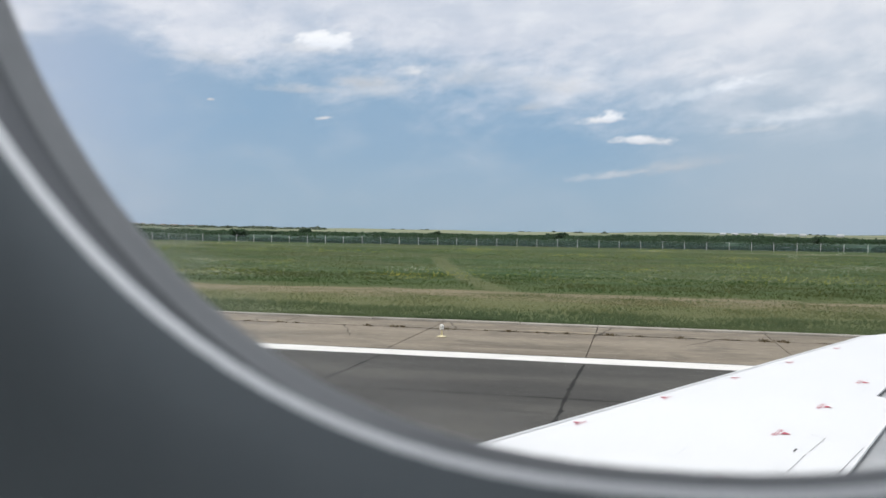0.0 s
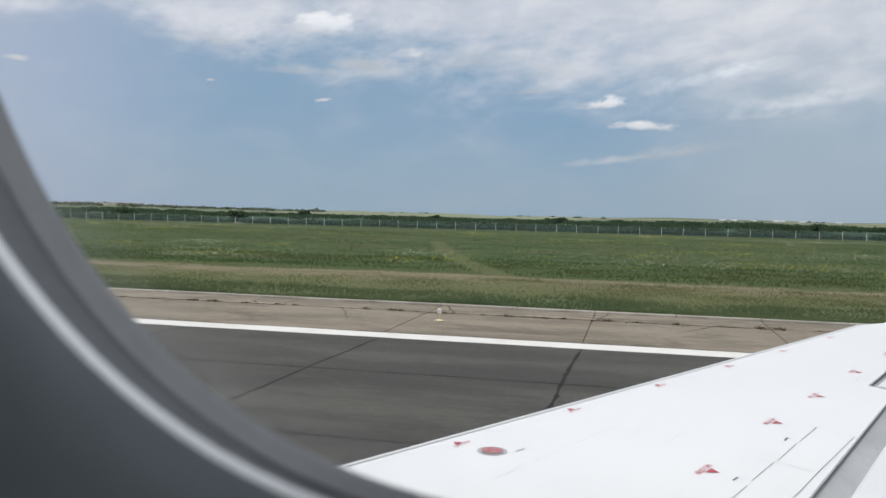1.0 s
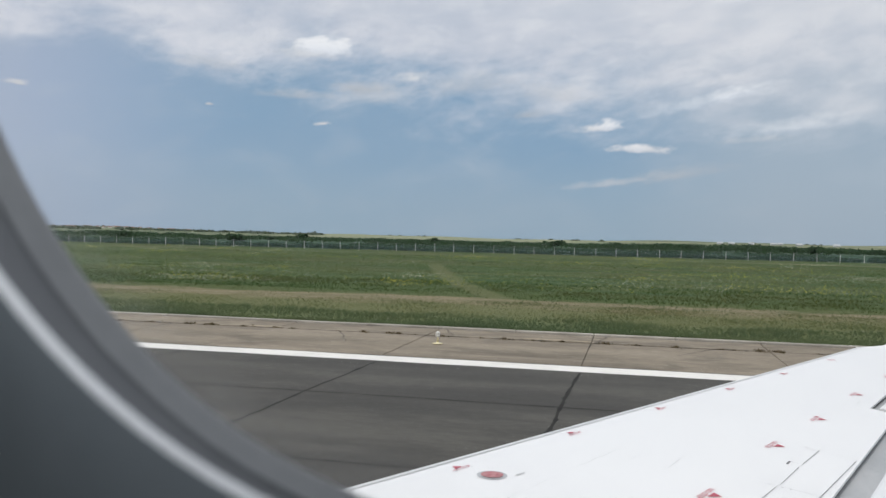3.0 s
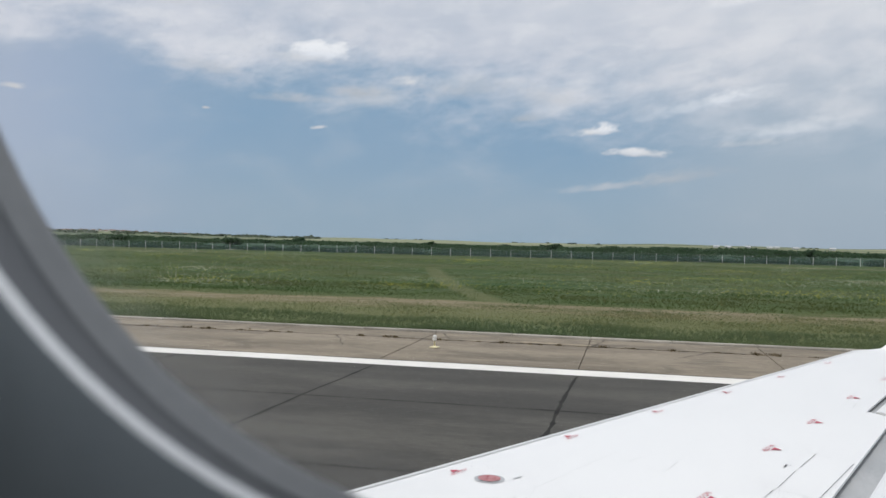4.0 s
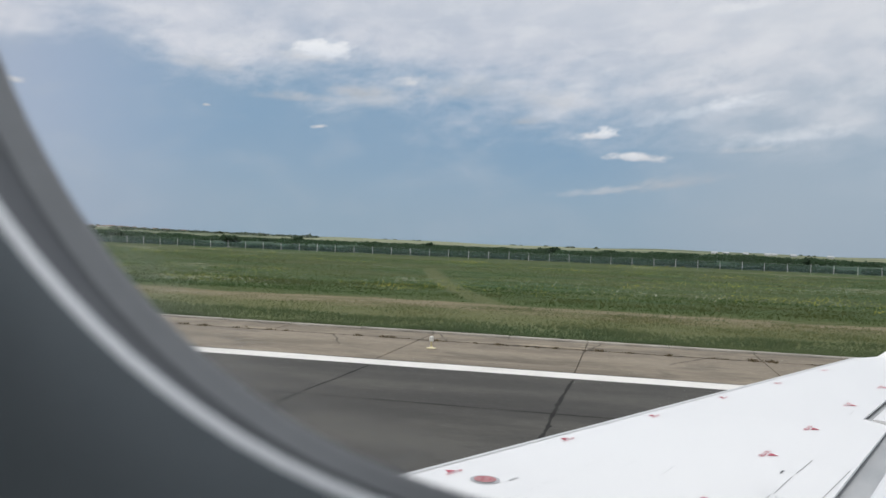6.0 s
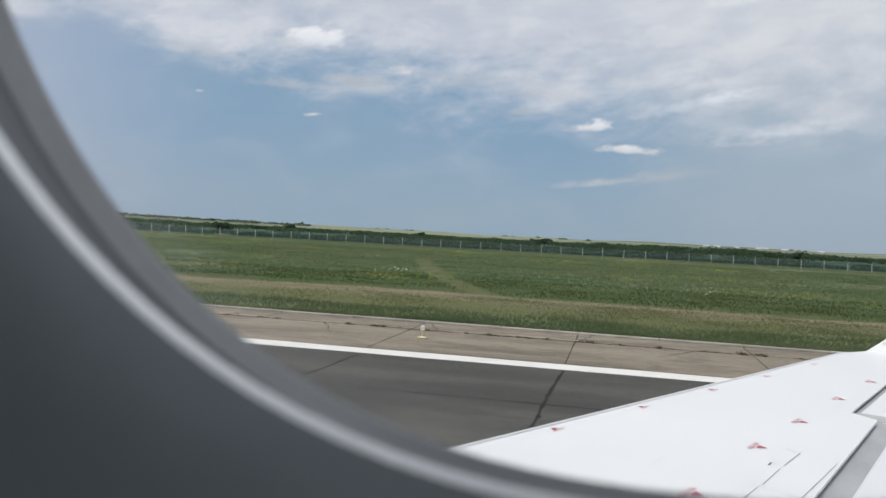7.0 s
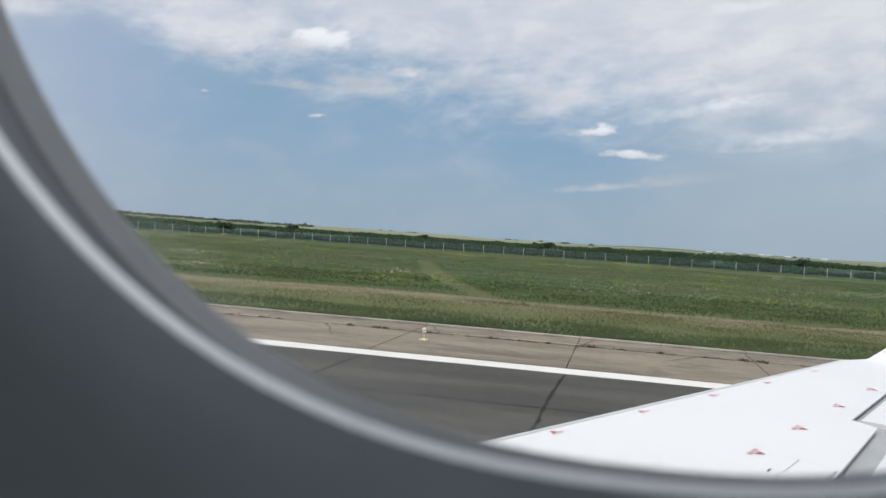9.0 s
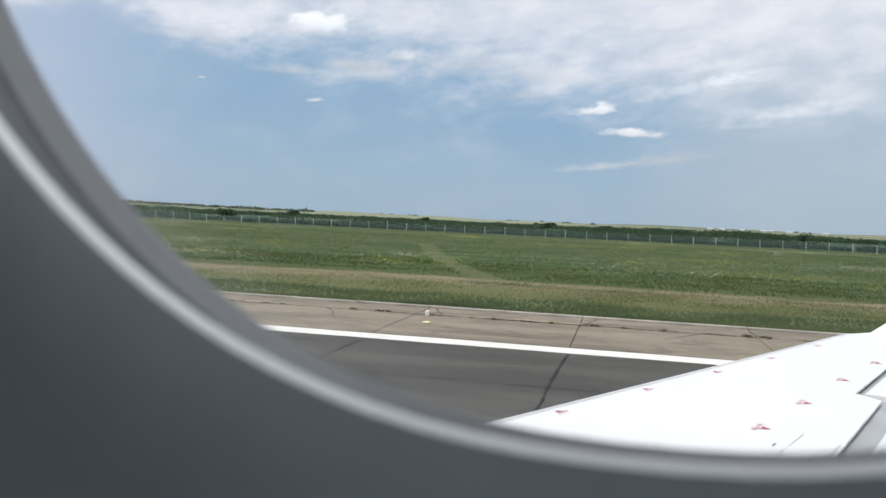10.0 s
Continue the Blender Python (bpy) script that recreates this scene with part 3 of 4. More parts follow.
for a, b, y, h in WL:
    t = 0.018 + 0.03 * (1 - h)
    z = WZ + h - (0.010 if h < 0.02 else 0.0)
    mid = 0.7 * a + 0.3 * b
    verts += [(a, y + t * 0.5, z), (a + 0.02, y, z + 0.004), (mid, y - t * 0.3, z + 0.006), (b, y + t * 0.4, z), (mid, y + t, z - 0.02)]
for j in range(len(WL) - 1):
    for i in range(5):
        p, q = j * 5 + i, j * 5 + (i + 1) % 5
        faces.append((p, q, q + 5, p + 5))
faces += [(4, 3, 2, 1, 0), tuple(len(verts) - 5 + i for i in range(5))]
winglet = part("winglet", mesh_of("winglet", verts, faces, WING), wing)
v, f = [], []
for a, b, y, h in WL[3:]:
    v += [(a + 0.022, y - 0.006, WZ + h + 0.007), (a + 0.062, y - 0.012, WZ + h + 0.009)]
f = [(2 * i, 2 * i + 1, 2 * i + 3, 2 * i + 2) for i in range(len(WL) - 4)]
part("edge_strip", mesh_of("edge_strip", v, f, STRIP), winglet, "grey leading edge strip")


def flat_mesh(name, outline, mat, lift=0.003):
    """A flat patch draped on the wing."""
    verts = [(x, y, top(x, y) + lift) for x, y in outline]
    return mesh_of(name, verts, [tuple(range(len(verts)))], mat)


def seam(name, points, width, mat, label=""):
    v, f = ribbon(points, [width] * len(points), 0.0022, top)
    return part(name, mesh_of(name, v, f, mat), wing, label)


def words(text, size, u, origin, mat, parent, stretch=1.0):
    """Flat lettering on the wing, reading along the unit vector u."""
    cu = bpy.data.curves.new("lettering", "FONT")
    cu.body, cu.size, cu.align_x, cu.resolution_u, cu.offset = text, size, "CENTER", 2, 0.010 * size
    holder = new("lettering", cu)
    bpy.context.view_layer.update()
    me = bpy.data.meshes.new_from_object(holder.evaluated_get(bpy.context.evaluated_depsgraph_get()))
    bpy.data.objects.remove(holder)
    w = (-u[1], u[0])
    for v in me.vertices:
        a, b = v.co.x, v.co.y * stretch
        x, y = origin[0] + a * u[0] + b * w[0], origin[1] + a * u[1] + b * w[1]
        v.co = (x, y, top(x, y) + 0.0035)
    me.materials.clear()
    me.materials.append(mat)
    return part("lettering", me, parent)


def no_step(x, y, back, size):
    """A red warning: two short words along the span and a solid arrow head, which points back or forward."""
    along = Vector((-0.41, -0.91)).normalized()
    u = along if back else -along
    w = Vector((-u.y, u.x))

    def at(a, b):
        p = Vector((x, y)) + size * (a * u + b * w)
        return (p.x, p.y)
    tri = part("warning_mark", flat_mesh("warning_mark", [at(-0.038, 0.006), at(0.038, 0.006), at(0.0, 0.056)], SIGN_DARK), wing, "faded red arrow head with the words NO STEP beside it")
    words("NO STEP", 0.043 * size, u, at(0.0, -0.031), RED, tri, 0.95)


for x, y in ((0.314, 3.385), (0.690, 4.311), (1.027, 5.05), (1.442, 5.97), (1.888, 6.90)):
    no_step(x, y, True, 0.90)
for x, y in ((-0.676, 3.465), (-0.261, 4.257), (0.181, 5.056), (0.653, 5.889), (1.128, 6.736), (1.659, 7.70)):
    no_step(x, y, False, 0.66)

ring = [(-0.528 + 0.062 * math.cos(a), 3.397 + 0.062 * math.sin(a)) for a in np.linspace(0, 2 * math.pi, 40, endpoint=False)]
cap = part("filler_cap", flat_mesh("filler_cap", ring, RING_GREY, 0.0025), wing, "round red cap in a grey ring")
disc = [(-0.528 + 0.046 * math.cos(a), 3.397 + 0.046 * math.sin(a)) for a in np.linspace(0, 2 * math.pi, 32, endpoint=False)]
part("cap_face", flat_mesh("cap_face", disc, CAP, 0.0055), cap)
for a in (0.0, 2.1, 4.2):
    dot = [(-0.528 + 0.02 * math.cos(a) + 0.006 * math.cos(b), 3.397 + 0.02 * math.sin(a) + 0.006 * math.sin(b)) for b in np.linspace(0, 6.28, 8, endpoint=False)]
    part("cap_screw", flat_mesh("cap_screw", dot, SIGN_DARK, 0.008), cap)

# panel joints, latches and fastener rows on the rear of the wing
for pts in ([(0.709, 4.01), (0.755, 3.973), (0.877, 4.256)], [(0.729, 3.915), (0.608, 3.614)], [(0.585, 3.575), (0.467, 3.296), (0.42, 3.324)], [(0.442, 3.227), (0.30, 2.89)]):
    seam("panel_joint", pts, 0.0028, SEAM_DARK)
for pts in ([(0.709, 4.012), (0.688, 3.956)], [(0.42, 3.326), (0.399, 3.278)]):
    seam("latch", pts, 0.009, SEAM_DARK, "small dark latch slot")
seam("hatch_joint", [(1.009, 4.117), (0.729, 3.474), (0.632, 3.24), (0.50, 2.94)], 0.0028, SEAM_DARK)
for pts in ([(0.877, 4.256), (1.009, 4.152)], [(0.83, 4.323), (0.877, 4.256)], [(0.535, 3.616), (0.605, 3.585), (0.735, 3.482)], [(0.561, 3.678), (0.612, 3.64)], [(1.347, 5.565), (1.416, 5.753)],
            [(0.023, 3.836), (0.066, 3.939), (0.103, 3.934)], [(0.10, 3.743), (0.179, 3.744), (0.238, 3.916)], [(0.488, 5.308), (0.523, 5.352)]):
    seam("faint_joint", pts, 0.0028, SEAM)
for (x0, y0), (x1, y1), count in (((-0.48, 2.99), (-0.262, 3.49), 24), ((-0.253, 3.51), (-0.116, 3.83), 18), ((-0.105, 3.85), (-0.03, 4.03), 8), ((0.83, 4.323), (0.877, 4.256), 5), ((0.535, 3.616), (0.735, 3.482), 9), ((0.30, 4.86), (0.36, 4.99), 4)):
    for i in range(count):
        if rng.random() < 0.3:
            continue
        f = i / (count - 1)
        x, y = x0 + f * (x1 - x0) + rng.normal(0, 0.003), y0 + f * (y1 - y0)
        seam("fastener", [(x - 0.002, y - 0.006 * rng.random()), (x + 0.002, y + 0.006 * rng.random())], 0.003 + 0.003 * rng.random(), DOTS)
seam("small_mark", [(-0.435, 3.425), (-0.405, 3.475)], 0.012, SEAM)


# ---- cabin wall and window ----
def oval(cx, cz, a, b, n, y, count=144):
    pts = []
    for i in range(count):
        t = 2 * math.pi * (i + 0.5) / count
        c, s = math.cos(t), math.sin(t)
        pts.append((cx + a * math.copysign(abs(c) ** (2 / n), c), y, cz + b * math.copysign(abs(s) ** (2 / n), s)))
    return pts


def sleeve(name, loops, mat):
    verts = [p for loop in loops for p in loop]
    m = len(loops[0])
    faces = [(j * m + i, j * m + (i + 1) % m, (j + 1) * m + (i + 1) % m, (j + 1) * m + i) for j in range(len(loops) - 1) for i in range(m)]
    me = mesh_of(name, verts, faces, mat, True)
    bm = bmesh.new()
    bm.from_mesh(me)
    bmesh.ops.recalc_face_normals(bm, faces=bm.faces)
    bm.to_mesh(me)
    bm.free()
    return me


def lip(s, y):
    """The lip's outline, grown by s."""
    return oval(0.0013, 2.6872, 0.1435 + s, 0.2216 + s, 2.271, y)


def glass_edge(s, y):
    return oval(0.0042, 2.6664, 0.1459 + s, 0.2064 + s, 2.329, y)


def blend(f, s, y):
    """Between the lip's outline (0) and the glass's (1)."""
    return [tuple(p + f * (q - p) for p, q in zip(a, b)) for a, b in zip(lip(s, y), glass_edge(s, y))]


def square(hx, z0, z1, y, count=144):
    pts = []
    for i in range(count):
        t = 2 * math.pi * (i + 0.5) / count
        c, s = math.cos(t), math.sin(t)
        q = max(abs(c), abs(s))
        pts.append((1.35 + hx * c / q, y, (z0 + z1) / 2 + (z1 - z0) / 2 * s / q))
    return pts


window = tagged(new("window_1"), "rounded cabin window with a pale plastic lip", "window", kind="structure")
part("reveal", sleeve("reveal", [blend(1.0, 0.020, 0.150), blend(1.0, 0.004, 0.1450), blend(1.0, 0.0005, 0.1410), blend(1.0, 0.0, 0.1392), blend(0.93, 0.0010, 0.1372), blend(0.85, 0.0022, 0.1345), blend(0.78, 0.0030, 0.1325)], REVEAL), window, "grey plastic reveal")
part("inner_reveal", sleeve("inner_reveal", [blend(0.78, 0.0032, 0.1326), blend(0.72, 0.0042, 0.1315), blend(0.5, 0.0062, 0.1265), blend(0.3, 0.0074, 0.1210), blend(0.1, 0.0080, 0.1150)], SHADE), window, "inner reveal, grey darkened to show the shade beside the lip")
part("seal", sleeve("seal", [lip(0.0078, 0.1152), lip(0.0110, 0.1140), lip(0.0110, 0.1112), lip(0.0062, 0.1100)], RUBBER), window, "dark rubber seal")
part("lip", sleeve("lip", [lip(0.0066, 0.1128), lip(0.0022, 0.1128), lip(0.0010, 0.1123), lip(0.0003, 0.1114), lip(0.0, 0.1104), lip(0.0002, 0.1095), lip(0.0005, 0.1090), lip(0.0012, 0.1086)], LIP), window, "pale satin rounded trim lip")
pane_verts = glass_edge(0.012, 0.1475)
part("pane", mesh_of("pane", pane_verts, [tuple(range(len(pane_verts)))], PANE), window)

# raised bezel: swells towards the cabin beside the lip, then falls away to the side panel
wall = part("wall_window", sleeve("wall_window", [lip(0.0010, 0.1087), lip(0.0018, 0.1080), lip(0.0040, 0.1067), lip(0.0070, 0.1059), lip(0.0100, 0.1058), lip(0.0130, 0.1062), lip(0.0160, 0.1069), lip(0.0200, 0.1082), lip(0.0250, 0.1102),
        lip(0.031, 0.1129), lip(0.040, 0.117), lip(0.06, 0.125), lip(0.10, 0.133), lip(0.22, 0.1385), square(3.05, 1.35, 3.45, 0.14)], PANEL))
tagged(wall, "grey moulded plastic cabin side panel", "cabin wall", kind="structure")
# outer skin, so that no daylight leaks round the window
part("skin", sleeve("skin", [glass_edge(0.019, 0.1505), square(3.05, 1.35, 3.45, 0.152)], PANEL), wall, "aircraft skin")
# plain closed cabin behind the camera, unseen, with openings added in its far side
for name, lo, hi in (("floor", (-1.7, -2.35, 1.30), (4.4, 0.15, 1.35)), ("ceiling", (-1.7, -2.35, 3.45), (4.4, 0.15, 3.50)),
                     ("wall_fore", (-1.75, -2.35, 1.30), (-1.70, 0.15, 3.50)), ("wall_aft", (4.40, -2.35, 1.30), (4.45, 0.15, 3.50))):
    tagged(part(name, bm_mesh(name, box(bmesh.new(), lo, hi), CABIN)), "plain grey cabin " + name.split("_")[0], name.split("_")[0], kind="structure")
bm = bmesh.new()
for x0, x1, z0, z1 in ((-1.7, 4.4, 1.35, 2.45), (-1.7, 4.4, 2.85, 3.45), (-1.7, 2.08, 2.45, 2.85), (2.32, 2.98, 2.45, 2.85), (3.22, 3.88, 2.45, 2.85), (4.12, 4.4, 2.45, 2.85)):
    box(bm, (x0, -2.35, z0), (x1, -2.30, z1))
tagged(part("wall_far", bm_mesh("wall_far", bm, CABIN)), "unseen plain grey cabin wall with openings added for the lamps", "wall", kind="structure")
# unseen lamps in the openings, added to brighten the lip and side panel
for i, x in enumerate((2.2, 3.1, 4.0)):
    lamp = new("cabin_fill", bpy.data.lights.new("cabin_fill", "AREA"))
    lamp.data.shape, lamp.data.size, lamp.data.size_y, lamp.data.energy, lamp.data.color = "RECTANGLE", 0.24, 0.40, 31.5, (0.90, 0.95, 1.0)
    lamp.matrix_basis = look((x, -2.36, 2.65), (x - 1.9, 0.0, 2.45))


# ---- edge light ----
def edge_light(x, y):
    ob = tagged(new("edge_light"), "small white runway edge light on a yellow base", "runway light")
    ob.matrix_basis = pose(x, y, 0.004)
    v, f = lathe([(0.115, 0.0), (0.120, 0.008), (0.112, 0.018), (0.05, 0.026), (0.032, 0.045)], 20)
    part("base", mesh_of("base", v, f, YELLOW, True), ob, "yellow painted base plate")
    v, f = lathe([(0.022, 0.04), (0.020, 0.12), (0.020, 0.165)], 12)
    part("stem", mesh_of("stem", v, f, YELLOW, True), ob)
    v, f = lathe([(0.030, 0.16), (0.050, 0.172), (0.054, 0.195), (0.050, 0.215)], 16)
    part("collar", mesh_of("collar", v, f, LAMP_WHITE, True), ob)
    v, f = lathe([(0.046, 0.214), (0.052, 0.23), (0.050, 0.262), (0.036, 0.285), (0.012, 0.293)], 16)
    part("lens", mesh_of("lens", v, f, LAMP_WHITE, True), ob, "pale ribbed glass lens")
    return ob


edge_light(-4.42, 19.45)


# ---- weeds in the joint ----
def weed(seed, mat):
    r = np.random.default_rng(seed)
    ob = tagged(new("weed"), "small dry weed growing in a pavement joint", "weed", "weeds in the pavement joint")
    quads = []
    for i in range(70):
        a, d = r.random() * 6.28, abs(r.normal(0, 0.05))
        b = np.array([d * math.cos(a) * 2.0, d * math.sin(a), 0.0])
        up = np.array([r.normal(0, 0.035), r.normal(0, 0.03), 0.02 + 0.055 * r.random()])
        side = np.array([math.cos(a * 3), math.sin(a * 3), 0]) * (0.008 + 0.010 * r.random())
        quads += [b - side, b + side, b + up * 0.6 + side * 1.4, b + up]
    tagged(part("leaf", quick_mesh("leaf", quads, 4, mat), ob), kind="stuff")
    return ob


n = 420
lx = np.linspace(-26, 12, n)
v, f = ribbon([(x, 21.075 + w) for x, w in zip(lx, rng.normal(0, 0.012, n))], 0.035 + 0.13 * rng.random(n) ** 2.2, 0.006)
tagged(part("joint_dirt", mesh_of("joint_dirt", v, f, JOINT)), "dark soil washed into the slab joint", "dirt", kind="stuff")
for cx, cy, half in ((-2.1, 21.35, 0.62), (-1.2, 21.30, 0.34), (-9.6, 21.3, 0.5)):
    v, f = [], []
    for i in range(26):
        g = -1 + i / 12.5
        w = 0.17 * math.sqrt(max(0.02, 1 - g * g)) * (0.5 + rng.random())
        v += [(cx + half * g, cy - w * 0.7, 0.004), (cx + half * g, cy + w, 0.004)]
    f = [(2 * i, 2 * i + 2, 2 * i + 3, 2 * i + 1) for i in range(25)]
    tagged(part("sand_patch", mesh_of("sand_patch", v, f, SAND)), "thin patch of sandy soil on the concrete", "sand", "sand patches on the shoulder", kind="stuff")
for x0, y0, y1, drift in ((-7.4, 21.05, 18.9, 0.9), (-0.6, 22.6, 20.2, -0.5), (-12.2, 21.0, 17.3, 0.4), (-4.9, 22.6, 21.1, 0.6), (1.9, 21.05, 19.4, -0.8), (-15.5, 22.6, 19.0, 0.7)):
    ts = np.linspace(0, 1, 40)
    wander = np.cumsum(rng.normal(0, 0.014, 40))
    v, f = ribbon([(x0 + drift * t + w, y0 + (y1 - y0) * t) for t, w in zip(ts, wander)], (0.012 + 0.035 * rng.random(40)) * (1.1 - 0.7 * ts), 0.007)
    tagged(part("slab_crack", mesh_of("slab_crack", v, f, JOINT)), "ragged dark crack in a concrete slab", "crack", "cracks in the slabs", kind="structure")
kinds = [weed(i, WEED) for i in range(6)]
for i in range(128):
    x = -21 + 30 * (i + rng.random() * 0.9) / 128
    m = pose(x, 21.07 + rng.normal(0, 0.02), -0.03, 0, 0, rng.random() * 360) @ Matrix.Scale(0.45 + 0.95 * rng.random() ** 3, 4)
    if i < 6:
        kinds[i].matrix_basis = m
    else:
        c = copy_thing(kinds[i % 6], m)
        c.scale = m.to_scale()


# ---- grass ----
def grass(name, count, xr, yr, height, width, blades, mat, label, clump=0.0, lean=0.35, ypow=1.0, keep=None, soft=0.0):
    """Tufts of single blades strewn over a stretch of ground."""
    x = xr[0] + (xr[1] - xr[0]) * rng.random(count)
    y = yr[0] + (yr[1] - yr[0]) * rng.random(count) ** ypow
    if clump:
        f = 0.9 * patchy(x, y, 4.5, 11, 2.2) + 0.8 * patchy(x, y, 17.0, 12, 2.5)
        ok = rng.random(count) < np.clip(0.62 + clump * f, 0.08, 1)
        x, y = x[ok], y[ok]
    if keep is not None:
        ok = keep(x, y)
        x, y = x[ok], y[ok]
    n = len(x)
    z = rise(x, y)
    tall = height * (0.55 + 0.75 * rng.random(n)) * (0.75 + 0.35 * patchy(x, y, 2.6, 13, 1.8) + 0.15 * patchy(x, y, 12.0, 14, 2.0))
    if soft:
        tall = tall * (0.22 + 0.78 * np.clip((y - yr[0] - 0.8 * patchy(x, y, 3.5, 15) - 0.4) / soft, 0, 1))
    out = np.empty((n, blades, 3, 3), np.float32)
    for i in range(blades):
        a, r = rng.random(n) * 6.28, rng.random(n) * width * 5
        bx, by = x + r * np.cos(a), y + r * np.sin(a)
        h = tall * (0.6 + 0.5 * rng.random(n))
        w = width * (0.6 + 0.8 * rng.random(n))
        b = rng.random(n) * 3.14
        out[:, i, 0] = np.stack([bx - w * np.cos(b), by - w * np.sin(b), z - 0.02], -1)
        out[:, i, 1] = np.stack([bx + w * np.cos(b), by + w * np.sin(b), z - 0.02], -1)
        out[:, i, 2] = np.stack([bx + rng.normal(0, lean, n) * h, by + rng.normal(0, lean, n) * h, z + h], -1)
    me = quick_mesh(name, out, 3, mat)
    return tagged(part(name, me), label, "grass", kind="stuff")


def off_path(x, y):
    """Keeps the tufts clear of the trodden path."""
    on = np.maximum(y - 34, 0)
    px = -4.4 - 0.2 * on - 0.75 * np.sqrt(on)
    return ~((y > 33) & (y < 76) & (np.abs(x - px) < 0.55 + 0.4 * rng.random(len(x))) & (rng.random(len(x)) < 0.86))


grass("verge_grass", 32000, (-32, 14), (22.98, 26.8), 0.16, 0.0055, 9, BLADE, "tall green grass along the concrete edge", 0.2, ypow=1.5)
grass("mown_grass", 110000, (-38, 16), (24.4, 32.6), 0.048, 0.0055, 4, MOWN, "short yellowing mown grass", 0.3)
grass("mown_tufts", 13000, (-40, 18), (24.4, 34.2), 0.075, 0.007, 5, BLADE, "green tufts in the mown strip", 0.6)
grass("meadow_edge", 26000, (-55, 24), (34.3, 47.0), 0.16, 0.009, 5, MEADOW, "tall green meadow grass at the track's edge", 0.3, ypow=1.1, keep=off_path, soft=1.4)
grass("meadow_grass", 120000, (-110, 42), (37, 112), 0.10, 0.010, 5, MEADOW, "tall green meadow grass", 0.3, 0.9, ypow=1.6, keep=off_path)
grass("dry_stalks", 5000, (-110, 42), (36, 136), 0.24, 0.012, 3, DRY, "yellowish seed stalks in the meadow", 0.7, ypow=1.3, keep=off_path)


def flowers(name, spots, mat, label, size):
    quads = []
    for cx, cy, n, sx, sy in spots:
        for i in range(n):
            x, y = cx + rng.normal(0, sx), cy + rng.normal(0, sy)
            if y < 35.2:
                continue
            z = float(rise(np.array(x), np.array(y))) + 0.22 + 0.28 * rng.random()
            s = size * (0.5 + rng.random())
            quads += [(x - s, y, z), (x + s, y + 0.2 * s, z), (x + 0.8 * s, y + s, z + 0.9 * s), (x - 0.9 * s, y + 0.9 * s, z + 0.7 * s)]
    return tagged(part(name, quick_mesh(name, quads, 4, mat)), label, "flowers", kind="stuff")


spots = [(x, y, int(10 + 240 * rng.random() ** 4), 0.5 + 2.6 * rng.random(), 0.7 + 1.4 * rng.random()) for x, y in zip(-100 + 140 * rng.random(150), 36 + 90 * rng.random(150) ** 1.6)]
flowers("white_flowers", spots + [(3.7, 40.6, 24, 0.5, 0.12), (3.9, 40.8, 16, 0.25, 0.06), (6.2, 43.0, 18, 1.2, 0.2), (9.0, 40.3, 22, 0.8, 0.15), (-34, 52, 40, 3.0, 0.9)], WHITE_PETAL, "patches of small white meadow flowers", 0.0155)
spots = [(x, y, int(12 + 260 * rng.random() ** 3), 0.6 + 2.6 * rng.random(), 0.4 + 1.4 * rng.random()) for x, y in zip(-100 + 140 * rng.random(130), 38 + 80 * rng.random(130) ** 1.5)]
flowers("yellow_flowers", spots + [(12.5, 44, 50, 2.8, 1.2), (9, 47, 30, 3.0, 1.0)], YELLOW_PETAL, "patches of yellow meadow flowers", 0.018)

# ---- fence ----
FENCE_Y, GAPS = 140.0, 3.35
fence = tagged(new("fence"), "long airfield fence of pale concrete posts and wire mesh", "fence")
bm = bmesh.new()
box(bm, (-0.036, -0.036, -0.2), (0.036, 0.036, 1.14), 0.010)
tilt = box(bmesh.new(), (-0.034, -0.034, 1.12), (0.034, 0.034, 1.32), 0.01)
for v in tilt.verts:
    v.co.y -= (v.co.z - 1.12) * 0.6
tmp = bpy.data.meshes.new("arm")
tilt.to_mesh(tmp)
tilt.free()
bm.from_mesh(tmp)
post_mesh = bm_mesh("post", bm, POST)
fx = np.arange(-150, 72, GAPS)
for x in fx:
    part("post", post_mesh, fence, at=pose(x + rng.normal(0, 0.05), FENCE_Y, float(rise(np.array(x), np.array(FENCE_Y))), rng.normal(0, 0.8), rng.normal(0, 0.8), 0))
for h in (0.15, 0.62, 1.10, 1.24):
    me = bm_mesh("wire", box(bmesh.new(), (fx[0], FENCE_Y - 0.012 - (0.11 if h > 1.2 else 0.06), h - 0.003), (fx[-1], FENCE_Y + 0.0 - (0.1 if h > 1.2 else 0.05), h + 0.003)), RING_GREY)
    part("wire", me, fence)
for a, b in zip(fx[:-1], fx[1:]):
    part("wire_mesh", mesh_of("wire_mesh", [(a + 0.07, FENCE_Y - 0.03, 0.1), (b - 0.07, FENCE_Y - 0.03, 0.1), (b - 0.07, FENCE_Y - 0.03, 1.10), (a + 0.07, FENCE_Y - 0.03, 1.10)], [(0, 1, 2, 3)], FABRIC), fence)


